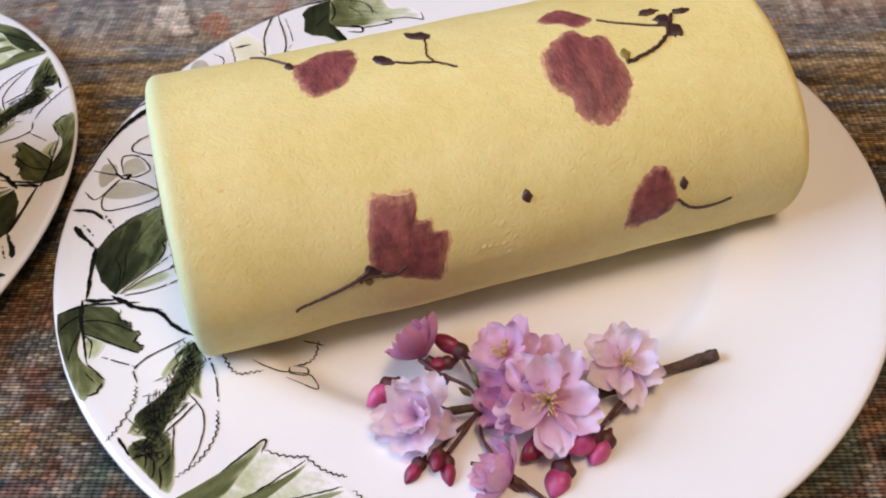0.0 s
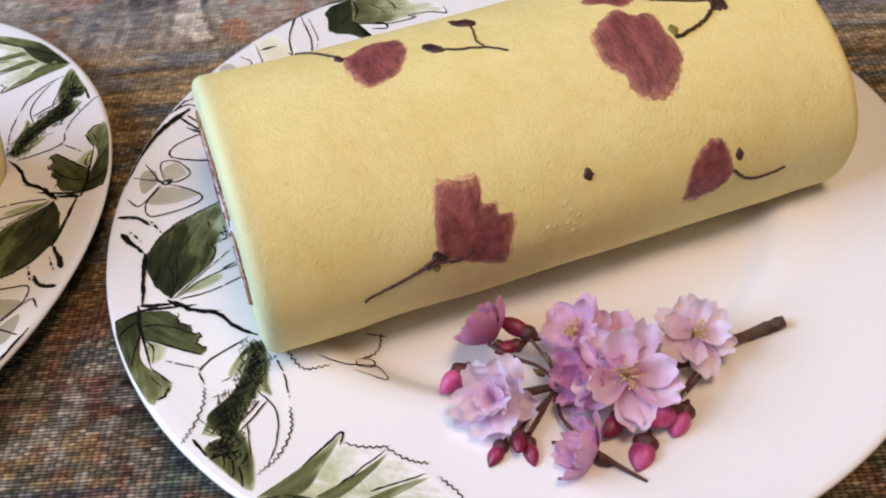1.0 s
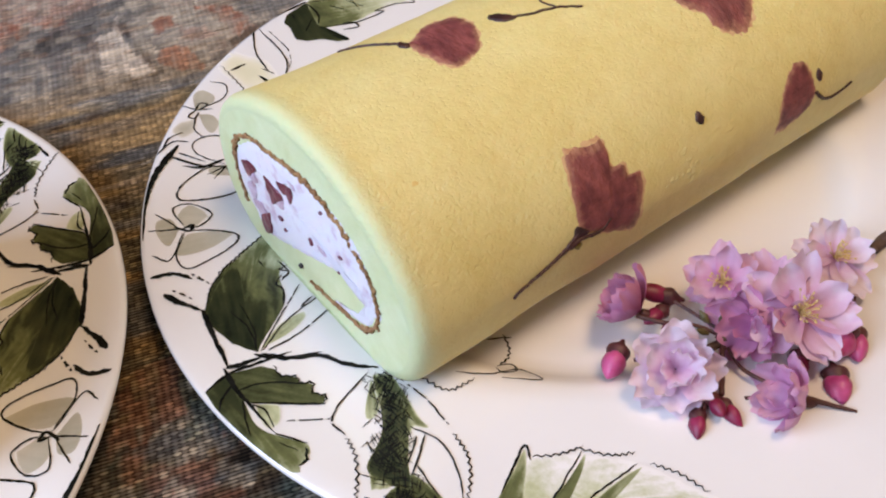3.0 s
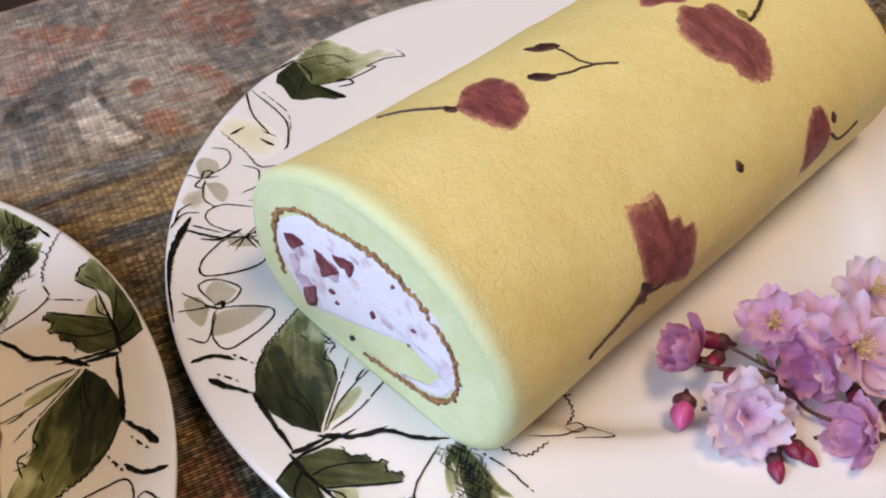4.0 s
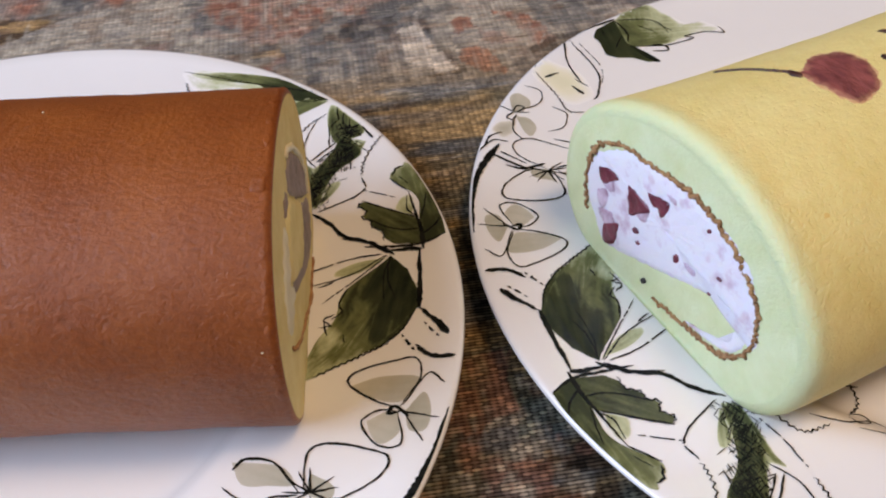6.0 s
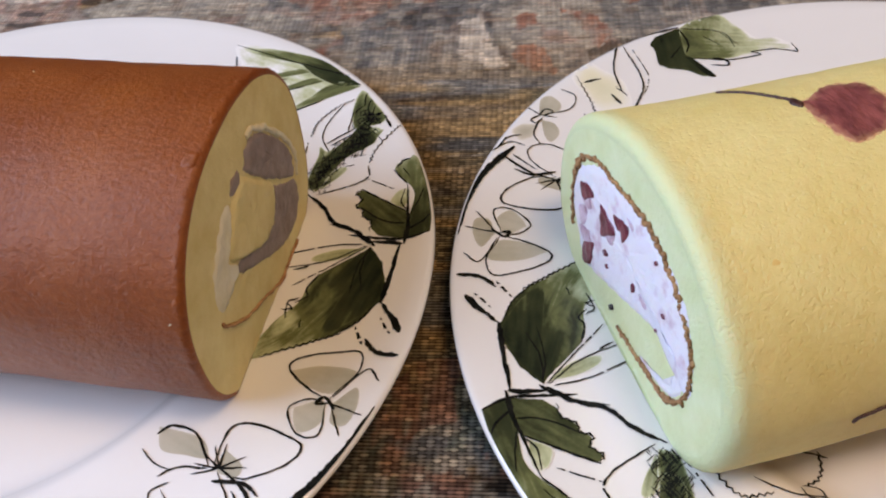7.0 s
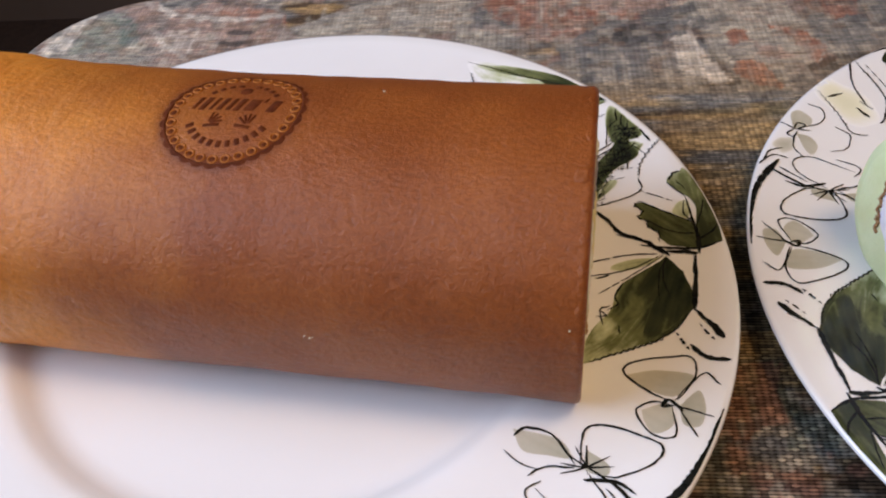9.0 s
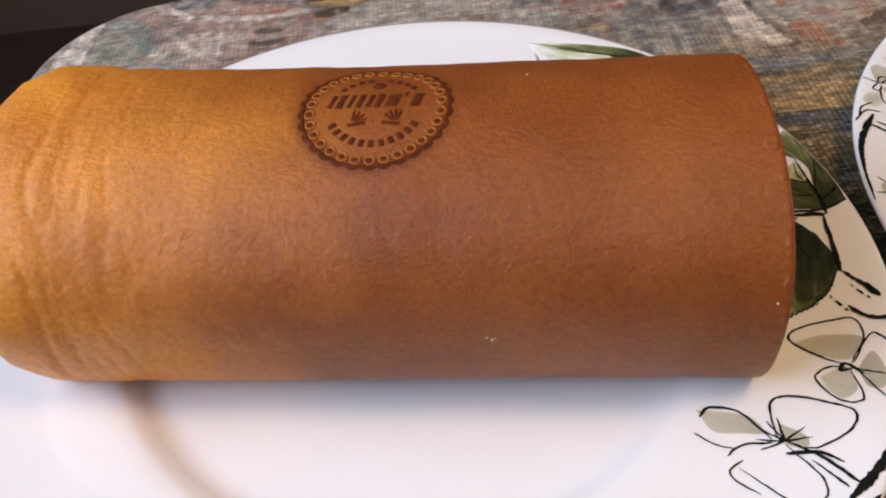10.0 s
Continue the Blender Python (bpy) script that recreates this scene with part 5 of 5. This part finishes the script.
def caramel_roll_cake():
    random.seed(13)
    S, D = -97.3, 88.5
    c = Roll((-0.160, 0.248), -6.8, (-0.2553, 0.2573), (-2.3, 36.7, 46.3, 37.1, 0.0102, 2.15), -206.0, 0.0, (0.0, 0.03), (0.01, -0.03), 18.0, 1.6, 5.0, 8.0, wrinkled=True)
    cake = thing("roll_cake", "caramel brown sponge roll with a round stamp branded on top", "cake", c.m)
    data, _ = c.skin(280, 168)
    # scorched halo round the stamp, deepest on the side where the iron was pressed harder
    wet = []
    for i, q in enumerate(data[0]):
        dx, dy = q[0] / MM - S, (D - 360 * (i % 168) / 168) * 0.80
        r, a = math.hypot(dx, dy), math.atan2(dy, dx)
        wet.append((0.55 - 0.25 * math.sin(a + 0.8)) * math.exp(-((r - 18.8) / 2.3) ** 2))
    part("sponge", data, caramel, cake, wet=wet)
    part("cut_face", c.face(1, 168, rough=0.4), crumb_gold, cake, "golden crumb")
    part("end_face", c.face(0, 168), crumb_gold, cake)
    part("taro_filling", c.filling(1, (17, 44), [(-1.6, 55.4), (3.2, 58.6), (8, 58.8), (16, 54), (27, 42), (30.8, 33), (29.5, 27), (24, 30.4), (12, 40.4), (4, 48.4)], 0.6, 0.5), taro, cake, "grey mashed taro filling")
    part("taro_filling", c.filling(1, (14, 25), [(14, 37), (22, 31), (29.4, 26), (29.4, 18.8), (21.4, 14.4), (9.6, 16.2), (-7, 26), (-19, 34.4), (-17.5, 37.6), (-5, 28.6), (4, 25.2), (9.6, 28.8), (12.4, 33)], 0.35, 0.4), taro, cake, "grey mashed taro filling")
    part("taro_filling", c.filling(1, (-7, 55.6), [(-7.6, 58), (-2.8, 56.6), (-5.6, 53.4), (-11, 54.4)], 0.5, 0.3, 32, 6), taro, cake, "grey mashed taro filling")
    part("cream_filling", c.filling(1, (-23, 42), [(-11.5, 54.4), (-14.4, 49), (-22, 43.2), (-17, 36.4), (-22.8, 34), (-31.2, 33.2), (-32.6, 38.2), (-30.8, 45), (-24, 50.4), (-16.4, 55.4)], 0.5, 0.5, 60, 8), white_cream, cake, "pale cream filling")
    part("cream_line", c.seam(1, [(6, 60.2), (10, 59.6), (17, 54.6), (23, 48.6), (28.4, 42.2), (32.6, 33.6), (31, 26)], 0.9, 0.5, 60, -0.2), white_cream, cake)
    part("sponge_core", c.filling(1, (-4, 41), [(-2.8, 55), (4, 48), (13.8, 38), (10.4, 30.2), (1.5, 27.2), (-8, 32), (-16.6, 37.4), (-20.8, 43), (-14.8, 49.6), (-10.4, 53.8)], 1.0, 0.35), crumb_gold, cake)
    part("seam", c.seam(1, [(20, 6), (5.4, 8), (-9.2, 15.2), (-21.2, 21), (-30.4, 28.4), (-33.4, 32.4)], 0.5, 0.3, 60), seam_brown, cake, "thin brown line of the rolled skin")
    part("skin_chip", c.pressed((-1.4, 107), [(0.2, 104), (-0.3, 110), (-3.6, 109.5), (-3.2, 104.5)], 0.6, 1.0, 1.5, 24, 6, seed=3), caramel, cake, "lifted chip of the brown skin")
    for d in range(14, 346, 13):
        if 190 < d < 350:
            continue
        a = d + random.uniform(-4, 4)
        s = c.ends(*c.outline(radians(a)))[1]
        part("skin_flake", c.pressed((s - 1.6, a), [(s - 0.6, a), (s - 1.8, a + random.uniform(1.5, 4)), (s - 3.0, a), (s - 1.8, a - random.uniform(1.5, 3))], 0.2, 1.0, 2.0, 16, 5, seed=d), caramel, cake)

    for s, d, r in ((-68.5, 178, 0.34), (-69.8, 177, 0.22), (-67.6, 177.4, 0.18), (-58.5, 72, 0.25), (-1.8, 163, 0.3)):
        part("crumb", c.pressed((s, d), [(s + r * 1.4, d), (s, d + r), (s - r, d + 0.3 * r), (s, d - r)], 0.4, 1.0, 2.0, 10, 4, seed=s), white_cream, cake, "tiny pale crumb")

    # the stamp
    def spot(x, y, lift):
        return c.at(S + x, D - y / 0.80, lift)

    def ring(r0, r1, lift, scallops=0, depth=0.0, n=180, rows=5):
        v = []
        for i in range(rows):
            k = i / (rows - 1)
            for j in range(n):
                a = 2 * math.pi * j / n
                r = r0 + (r1 - r0) * k + (depth * abs(math.sin(a * scallops / 2)) if scallops and i == rows - 1 else 0)
                v.append(spot(r * math.cos(a), r * math.sin(a), lift if 0 < i < rows - 1 else -0.25))
        return v, grid_faces(rows, n, True)

    def plain(cx, cy, w, h, turn, lift=0.28, lean=0.0):
        v = []
        ct, st = math.cos(turn), math.sin(turn)
        n = 5
        for i in range(n):
            for j in range(n):
                x, y = (i / (n - 1) - 0.5) * w, (j / (n - 1) - 0.5) * h
                x += lean * y
                edge = i in (0, n - 1) or j in (0, n - 1)
                v.append(spot(cx + x * ct - y * st, cy + x * st + y * ct, 0.06 if edge else lift))
        return v, grid_faces(n, n)

    def disc(cx, cy, r, lift, n=14):
        v = [spot(cx + r * k * math.cos(2 * math.pi * j / n), cy + r * k * math.sin(2 * math.pi * j / n), lift if k < 1 else -0.15) for k in (0.05, 0.6, 1.0) for j in range(n)]
        return v, grid_faces(3, n, True) + [tuple(reversed(range(n)))]

    def loop(cx, cy, r0, r1, lift, n=14):
        v = [spot(cx + r * math.cos(2 * math.pi * j / n), cy + r * math.sin(2 * math.pi * j / n), h) for r, h in ((r0, -0.15), (r0 + 0.2, lift), (r1 - 0.25, lift), (r1, -0.15)) for j in range(n)]
        return v, grid_faces(4, n, True)

    stamp = part("stamp", ring(18.3, 19.4, 0.22, 30, 2.0), branded, cake, "dark branded round stamp with a scalloped border")
    part("scorched_band", ring(15.9, 19.0, 0.06), branded_soft, stamp)
    for k in range(30):
        a = 2 * math.pi * (k + 0.5) / 30
        part("loop", loop(17.0 * math.cos(a), 17.0 * math.sin(a), 0.85, 1.6, 0.32), branded_pale, stamp)
        part("loop_eye", disc(17.0 * math.cos(a), 17.0 * math.sin(a), 0.85, 0.12, 10), branded, stamp)
    for x, wide, tall in ((-11.6, 1.3, 5.2), (-9.2, 1.9, 5.6), (-6.6, 1.2, 5.2), (-4.1, 1.6, 5.4), (-1.6, 1.4, 5.2), (0.8, 1.9, 5.4), (4.4, 3.2, 4.8), (7.6, 0.9, 1.9), (10.6, 2.6, 5.0)):
        part("bar", plain(x, 2.4 + (2.2 if tall < 3 else 0), wide, tall, 0.0, 0.3, 0.24), branded, stamp)
    for k in range(11):
        a = radians(-150 + 12 * k)
        part("bar", plain(12.0 * math.cos(a), 12.0 * math.sin(a), 1.5, 2.3, a + math.pi / 2), branded, stamp)
    for k in range(9):
        a = radians(40 + 12.5 * k)
        if k != 4:
            part("bar", plain(12.0 * math.cos(a), 12.0 * math.sin(a), 1.7, 1.6, a - math.pi / 2, 0.24), branded, stamp)
    part("emblem", disc(0, 9.0, 2.1, 0.28), branded, stamp)
    for sgn in (-1, 1):
        for q in (-44, -22, 0, 22):
            an = math.pi / 2 + radians(q) + sgn * 0.45
            part("emblem", plain(sgn * 5.6 + 2.4 * math.cos(an), -5.2 + 2.4 * math.sin(an), 0.7, 3.4, an - math.pi / 2), branded, stamp)
        part("emblem", plain(sgn * 4.4, -5.6, 4.6, 1.1, -sgn * 0.15), branded, stamp)
    return cake


blossom_roll_cake()
caramel_roll_cake()


# ---- cherry blossom sprig ----
def settle(v, gap=0.4):
    out = []
    for x, y, z in v:
        r = math.hypot(x - 0.0287, y - 0.2551) / MM
        out.append((x, y, max(z, (plate_z(min(r, 139)) + gap) * MM)))
    return out


def frame_to(direction, roll=0.0):
    q = Vector(direction).normalized().to_track_quat("Z", "Y").to_matrix().to_4x4()
    return q @ Matrix.Rotation(radians(roll), 4, "Z")


def blossom(sprig, centre, facing, radius, layers, tint, seed, stamens=True):
    """Layers: (petals, opening in degrees from the axis, share of the radius)."""
    rng = random.Random(seed)
    m = Matrix.Translation(Vector(centre) * MM) @ frame_to(facing, rng.uniform(0, 72))
    cup = [tuple(m @ (Vector((r * math.cos(a), r * math.sin(a), z)) * MM)) for r, z in ((0.7, -5.0), (1.5, -3.6), (1.7, -1.5), (1.2, 0.0)) for a in [2 * math.pi * k / 10 for k in range(10)]]
    head = part("blossom", (settle(cup), grid_faces(4, 10, True) + [tuple(reversed(range(10)))]), calyx_red, sprig, "open pale pink cherry blossom")
    for li, (count, opening, share) in enumerate(layers):
        for k in range(count):
            turn = 360 * (k + 0.5 * (li % 2)) / count + rng.uniform(-9, 9)
            lean = radians(opening + rng.uniform(-9, 9))
            length, width = radius * share * rng.uniform(0.9, 1.08), radius * share * rng.uniform(0.50, 0.64)
            curl, twist, notch = rng.uniform(-0.35, 0.5), rng.uniform(-0.3, 0.3), rng.uniform(0.06, 0.20)
            rows, cols = 9, 9
            v, wet = [], []
            place = m @ Matrix.Rotation(radians(turn), 4, "Z") @ Matrix.Rotation(lean, 4, "Y")
            for i in range(rows):
                for j in range(cols):
                    a, s = i / (rows - 1), 2 * j / (cols - 1) - 1
                    half = width * 0.5 * (0.16 + 1.02 * math.sin(math.pi * min(1, a * 0.72 + 0.03)) ** 0.9) * (1 - 0.35 * max(0, a - 0.75) * 4 * abs(s) ** 2 * 0.5)
                    along = length * (a - notch * max(0, a - 0.7) * 3 * (1 - min(1, abs(s) * 2.4)) - 0.16 * a ** 3 * s * s + 0.05 * a ** 4 * noise.noise(Vector((s * 3.2, k * 1.7, seed + li))))
                    out = -length * 0.16 * math.sin(math.pi * a * 0.8) + curl * length * 0.25 * a * a + abs(s) ** 2 * width * 0.13 + twist * s * width * 0.2 * a
                    ruffle = 0.05 * length * math.sin(5 * s + seed + k * 2) * a
                    v.append(tuple(place @ (Vector((-(out + ruffle), s * half, along + 0.4)) * MM)))
                    wet.append(tint + 0.34 * (1 - a) ** 1.6 + 0.05 * abs(s) ** 3 + 0.04 * math.sin(13 * s) * (1 - 0.5 * a) + rng.uniform(-0.03, 0.03))
            part("petal", (settle(v), grid_faces(rows, cols)), petal_pink, head, wet=wet)
    if stamens:
        pieces = []
        for _ in range(34):
            a, l, t = rng.uniform(0, 6.28), rng.uniform(0.28, 0.48) * radius, rng.uniform(0.15, 0.75)
            d = Vector((math.cos(a) * math.sin(t), math.sin(a) * math.sin(t), math.cos(t)))
            p0, p1 = m @ Vector((0, 0, 0)), m @ (d * l * MM)
            pieces.append(tube([tuple(p0), tuple((p0 + p1) / 2 + Vector((0, 0, 0.0002))), tuple(p1)], [0.00011, 0.00009], 5, 4))
            pieces.append(tube([tuple(p1), tuple(p1 + (m.to_3x3() @ d) * 0.0003), tuple(p1 + (m.to_3x3() @ d) * 0.0007)], [0.00026, 0.00034, 0.00018], 6, 4))
        part("stamen_tuft", joined(*pieces), stamen_yellow, head, "thin cream stamens with yellow tips")
    return head


def bud(sprig, centre, direction, length, width, mat, seed):
    rng = random.Random(seed)
    m = Matrix.Translation(Vector(centre) * MM) @ frame_to(direction, rng.uniform(0, 360))
    n, rows = 14, 11
    v = []
    for i in range(rows):
        k = i / (rows - 1)
        r = width / 2 * math.sin(math.pi * (0.06 + 0.92 * k ** 0.85)) ** 0.8
        for j in range(n):
            a = 2 * math.pi * j / n + k * 0.9
            rr = r * (1 + 0.07 * math.cos(3 * a))
            v.append(tuple(m @ (Vector((rr * math.cos(a), rr * math.sin(a), (k - 0.35) * length)) * MM)))
    b = part("bud", (settle(v), grid_faces(rows, n, True) + [tuple(reversed(range(n))), tuple(range(n * rows - n, n * rows))]), mat, sprig, "closed deep pink cherry bud")
    cv = []
    for r, z in ((0.5, -0.75), (0.9, -0.62), (0.62 * width * 0.8, -0.40), (0.52 * width, -0.30), (0.42 * width, -0.16)):
        for j in range(n):
            a = 2 * math.pi * j / n
            zz = z * length + (0.9 * math.cos(2.5 * a) ** 2 if z > -0.2 else 0)
            cv.append(tuple(m @ (Vector((min(r, 0.56 * width) * math.cos(a), min(r, 0.56 * width) * math.sin(a), zz)) * MM)))
    part("calyx", (settle(cv), grid_faces(5, n, True)), calyx_red, b)
    return b


def cherry_sprig():
    random.seed(17)
    sp = thing("cherry_blossom_sprig", "pink cherry blossom sprig with dark buds on the white plate", "flowers")
    mm = lambda *pts: [tuple(c * MM for c in p) for p in pts]

    def stalk(*pts, r=(0.55, 0.5)):
        v, f = tube(mm(*pts), [q * 0.85 * MM for q in r], 7, 16, 0.1)
        part("stalk", (settle(v, 0.2), f), stalk_brown, sp)

    v, f = tube(mm((102, 188.5, 10.5), (97, 187, 10), (92, 185, 10.5), (84, 182, 11), (74, 177.5, 11), (62, 173, 11.5), (45, 171, 11.5), (32, 171, 11), (24, 169.5, 11)), [1.7 * MM, 1.9 * MM, 1.5 * MM, 1.5 * MM, 1.2 * MM, 1.4 * MM, 1.1 * MM, 1.3 * MM], 10, 60, 0.14)
    part("twig", (v, f), bark, sp, "dark brown knobbly cherry twig")
    for q in ((101, 188.2, 11.5), (96, 186.5, 11.2), (45, 171, 12.5), (34, 171.5, 12)):
        v, f = tube(mm((q[0] - 0.8, q[1], q[2] - 1), q, (q[0] + 0.8, q[1] + 0.4, q[2] + 0.5)), [1.5 * MM, 1.5 * MM, 0.6 * MM], 8, 6, 0.2)
        part("node", (v, f), bark, sp)
    stalk((82, 180, 11.5), (76, 173, 12), (69, 166, 12.5), r=(0.6, 0.7))
    stalk((79, 178.5, 11.5), (72, 171, 12.5), (66, 163, 13), r=(0.6, 0.7))
    stalk((66, 173, 11.5), (60, 163, 11), (57, 156, 10), r=(0.5, 0.6))
    stalk((54, 141.5, 9.5), (48, 145.5, 10.5), (42, 149.5, 12), r=(0.55, 1.0))
    stalk((33, 170, 11), (29, 163, 11), (25, 157, 11), r=(0.7, 0.9))
    stalk((34, 170, 11), (26, 163, 10), (19, 155, 9.5), r=(0.6, 0.7))
    stalk((35, 171, 11.5), (30, 177, 12.5), (22, 181, 13), (16, 186, 13), r=(0.6, 0.8))
    stalk((36, 172, 11.5), (31, 182, 12), (27, 190, 12), r=(0.5, 0.7))
    stalk((26, 170, 11), (18, 173, 10.5), (10, 175, 10), r=(0.5, 0.7))
    stalk((38, 171, 12), (40, 178, 13), (41, 184, 14), r=(0.5, 0.7))
    stalk((34, 169, 11), (34, 162, 11), (37, 156, 11.5), r=(0.5, 0.7))
    stalk((31, 155, 8), (35, 154, 8.5), r=(0.7, 0.6))
    stalk((50, 172, 12), (52, 169, 15), (52, 167.5, 18), r=(0.5, 0.7))
    stalk((64, 173, 12), (70, 178, 13), (73, 181, 14), r=(0.5, 0.7))
    # flowers
    blossom(sp, (16.5, 166, 14.5), (-0.30, -0.42, 0.85), 13.2, ((5, 82, 1.0), (6, 60, 0.96), (5, 38, 0.86), (3, 16, 0.7)), -0.03, 21, False)
    blossom(sp, (18, 187, 12.5), (-0.62, 0.55, 0.45), 13, ((5, 42, 1.0), (5, 26, 0.9), (3, 12, 0.75)), 0.42, 22, False)
    blossom(sp, (41, 185, 16.5), (-0.30, -0.15, 0.90), 12.0, ((6, 74, 1.0), (5, 52, 0.85)), 0.16, 23)
    blossom(sp, (52, 167, 20), (0.05, -0.45, 0.90), 15.5, ((5, 80, 1.0), (4, 66, 0.9)), 0.09, 24)
    blossom(sp, (74, 182, 16.5), (0.05, -0.38, 0.92), 12.5, ((6, 76, 1.0), (4, 58, 0.86)), -0.03, 25)
    blossom(sp, (42, 148.5, 11.5), (-0.80, 0.28, 0.45), 13.0, ((5, 52, 1.0), (5, 34, 0.85), (2, 16, 0.7)), 0.26, 26, False)
    blossom(sp, (42, 171, 14), (-0.72, -0.30, 0.55), 12.0, ((5, 60, 1.0), (5, 40, 0.9), (3, 20, 0.7)), 0.34, 27, False)
    blossom(sp, (51, 177, 16), (-0.15, 0.30, 0.90), 13.5, ((5, 68, 1.0), (5, 48, 0.85)), 0.18, 28, False)
    # buds
    bud(sp, (25, 191, 12.5), (-0.9, 0.45, 0.25), 10.5, 5.2, bud_crimson, 31)
    bud(sp, (22, 185.5, 11), (-0.8, -0.3, 0.1), 7.5, 4.4, bud_crimson, 32)
    bud(sp, (5.5, 177, 9.5), (-0.7, -0.7, -0.1), 9.0, 6.4, bud_pink, 33)
    bud(sp, (16, 152.5, 9.5), (-0.5, -0.85, 0), 7.0, 4.4, bud_crimson, 34)
    bud(sp, (25, 152.5, 9.5), (0.15, -1.0, -0.05), 7.2, 4.2, bud_crimson, 35)
    bud(sp, (22, 154.5, 11.5), (-0.1, -0.9, 0.2), 6.4, 4.0, bud_crimson, 36)
    bud(sp, (48, 158, 11), (-0.5, -0.6, 0.1), 8.0, 5.2, bud_crimson, 37)
    bud(sp, (61.5, 159.5, 13), (-0.72, -0.60, 0.1), 10.0, 7.4, bud_pink, 38)
    bud(sp, (66, 158.5, 10.5), (-0.45, -0.8, 0), 9.0, 6.2, bud_pink, 39)
    bud(sp, (54.5, 150, 9.2), (-0.4, -0.9, -0.05), 9.4, 7.0, bud_pink, 40)
    bud(sp, (22, 179, 12.5), (-0.7, -0.4, 0.3), 5.0, 3.6, bud_crimson, 41)
    for q, d in (((33, 177, 12.5), (-0.3, 0.9, 0.5)), ((35, 174.5, 13), (0.5, 0.7, 0.5)), ((31, 174, 12.5), (-0.8, 0.3, 0.5))):
        e = Vector(q) + Vector(d) * 4
        part("leaf_bud", tube(mm(q, tuple((Vector(q) + e) / 2), tuple(e)), [0.5 * MM, 1.1 * MM, 0.2 * MM], 7, 8, 0.1), leaf_bud_green, sp, "small folded green-brown leaf bud")
    return sp


cherry_sprig()
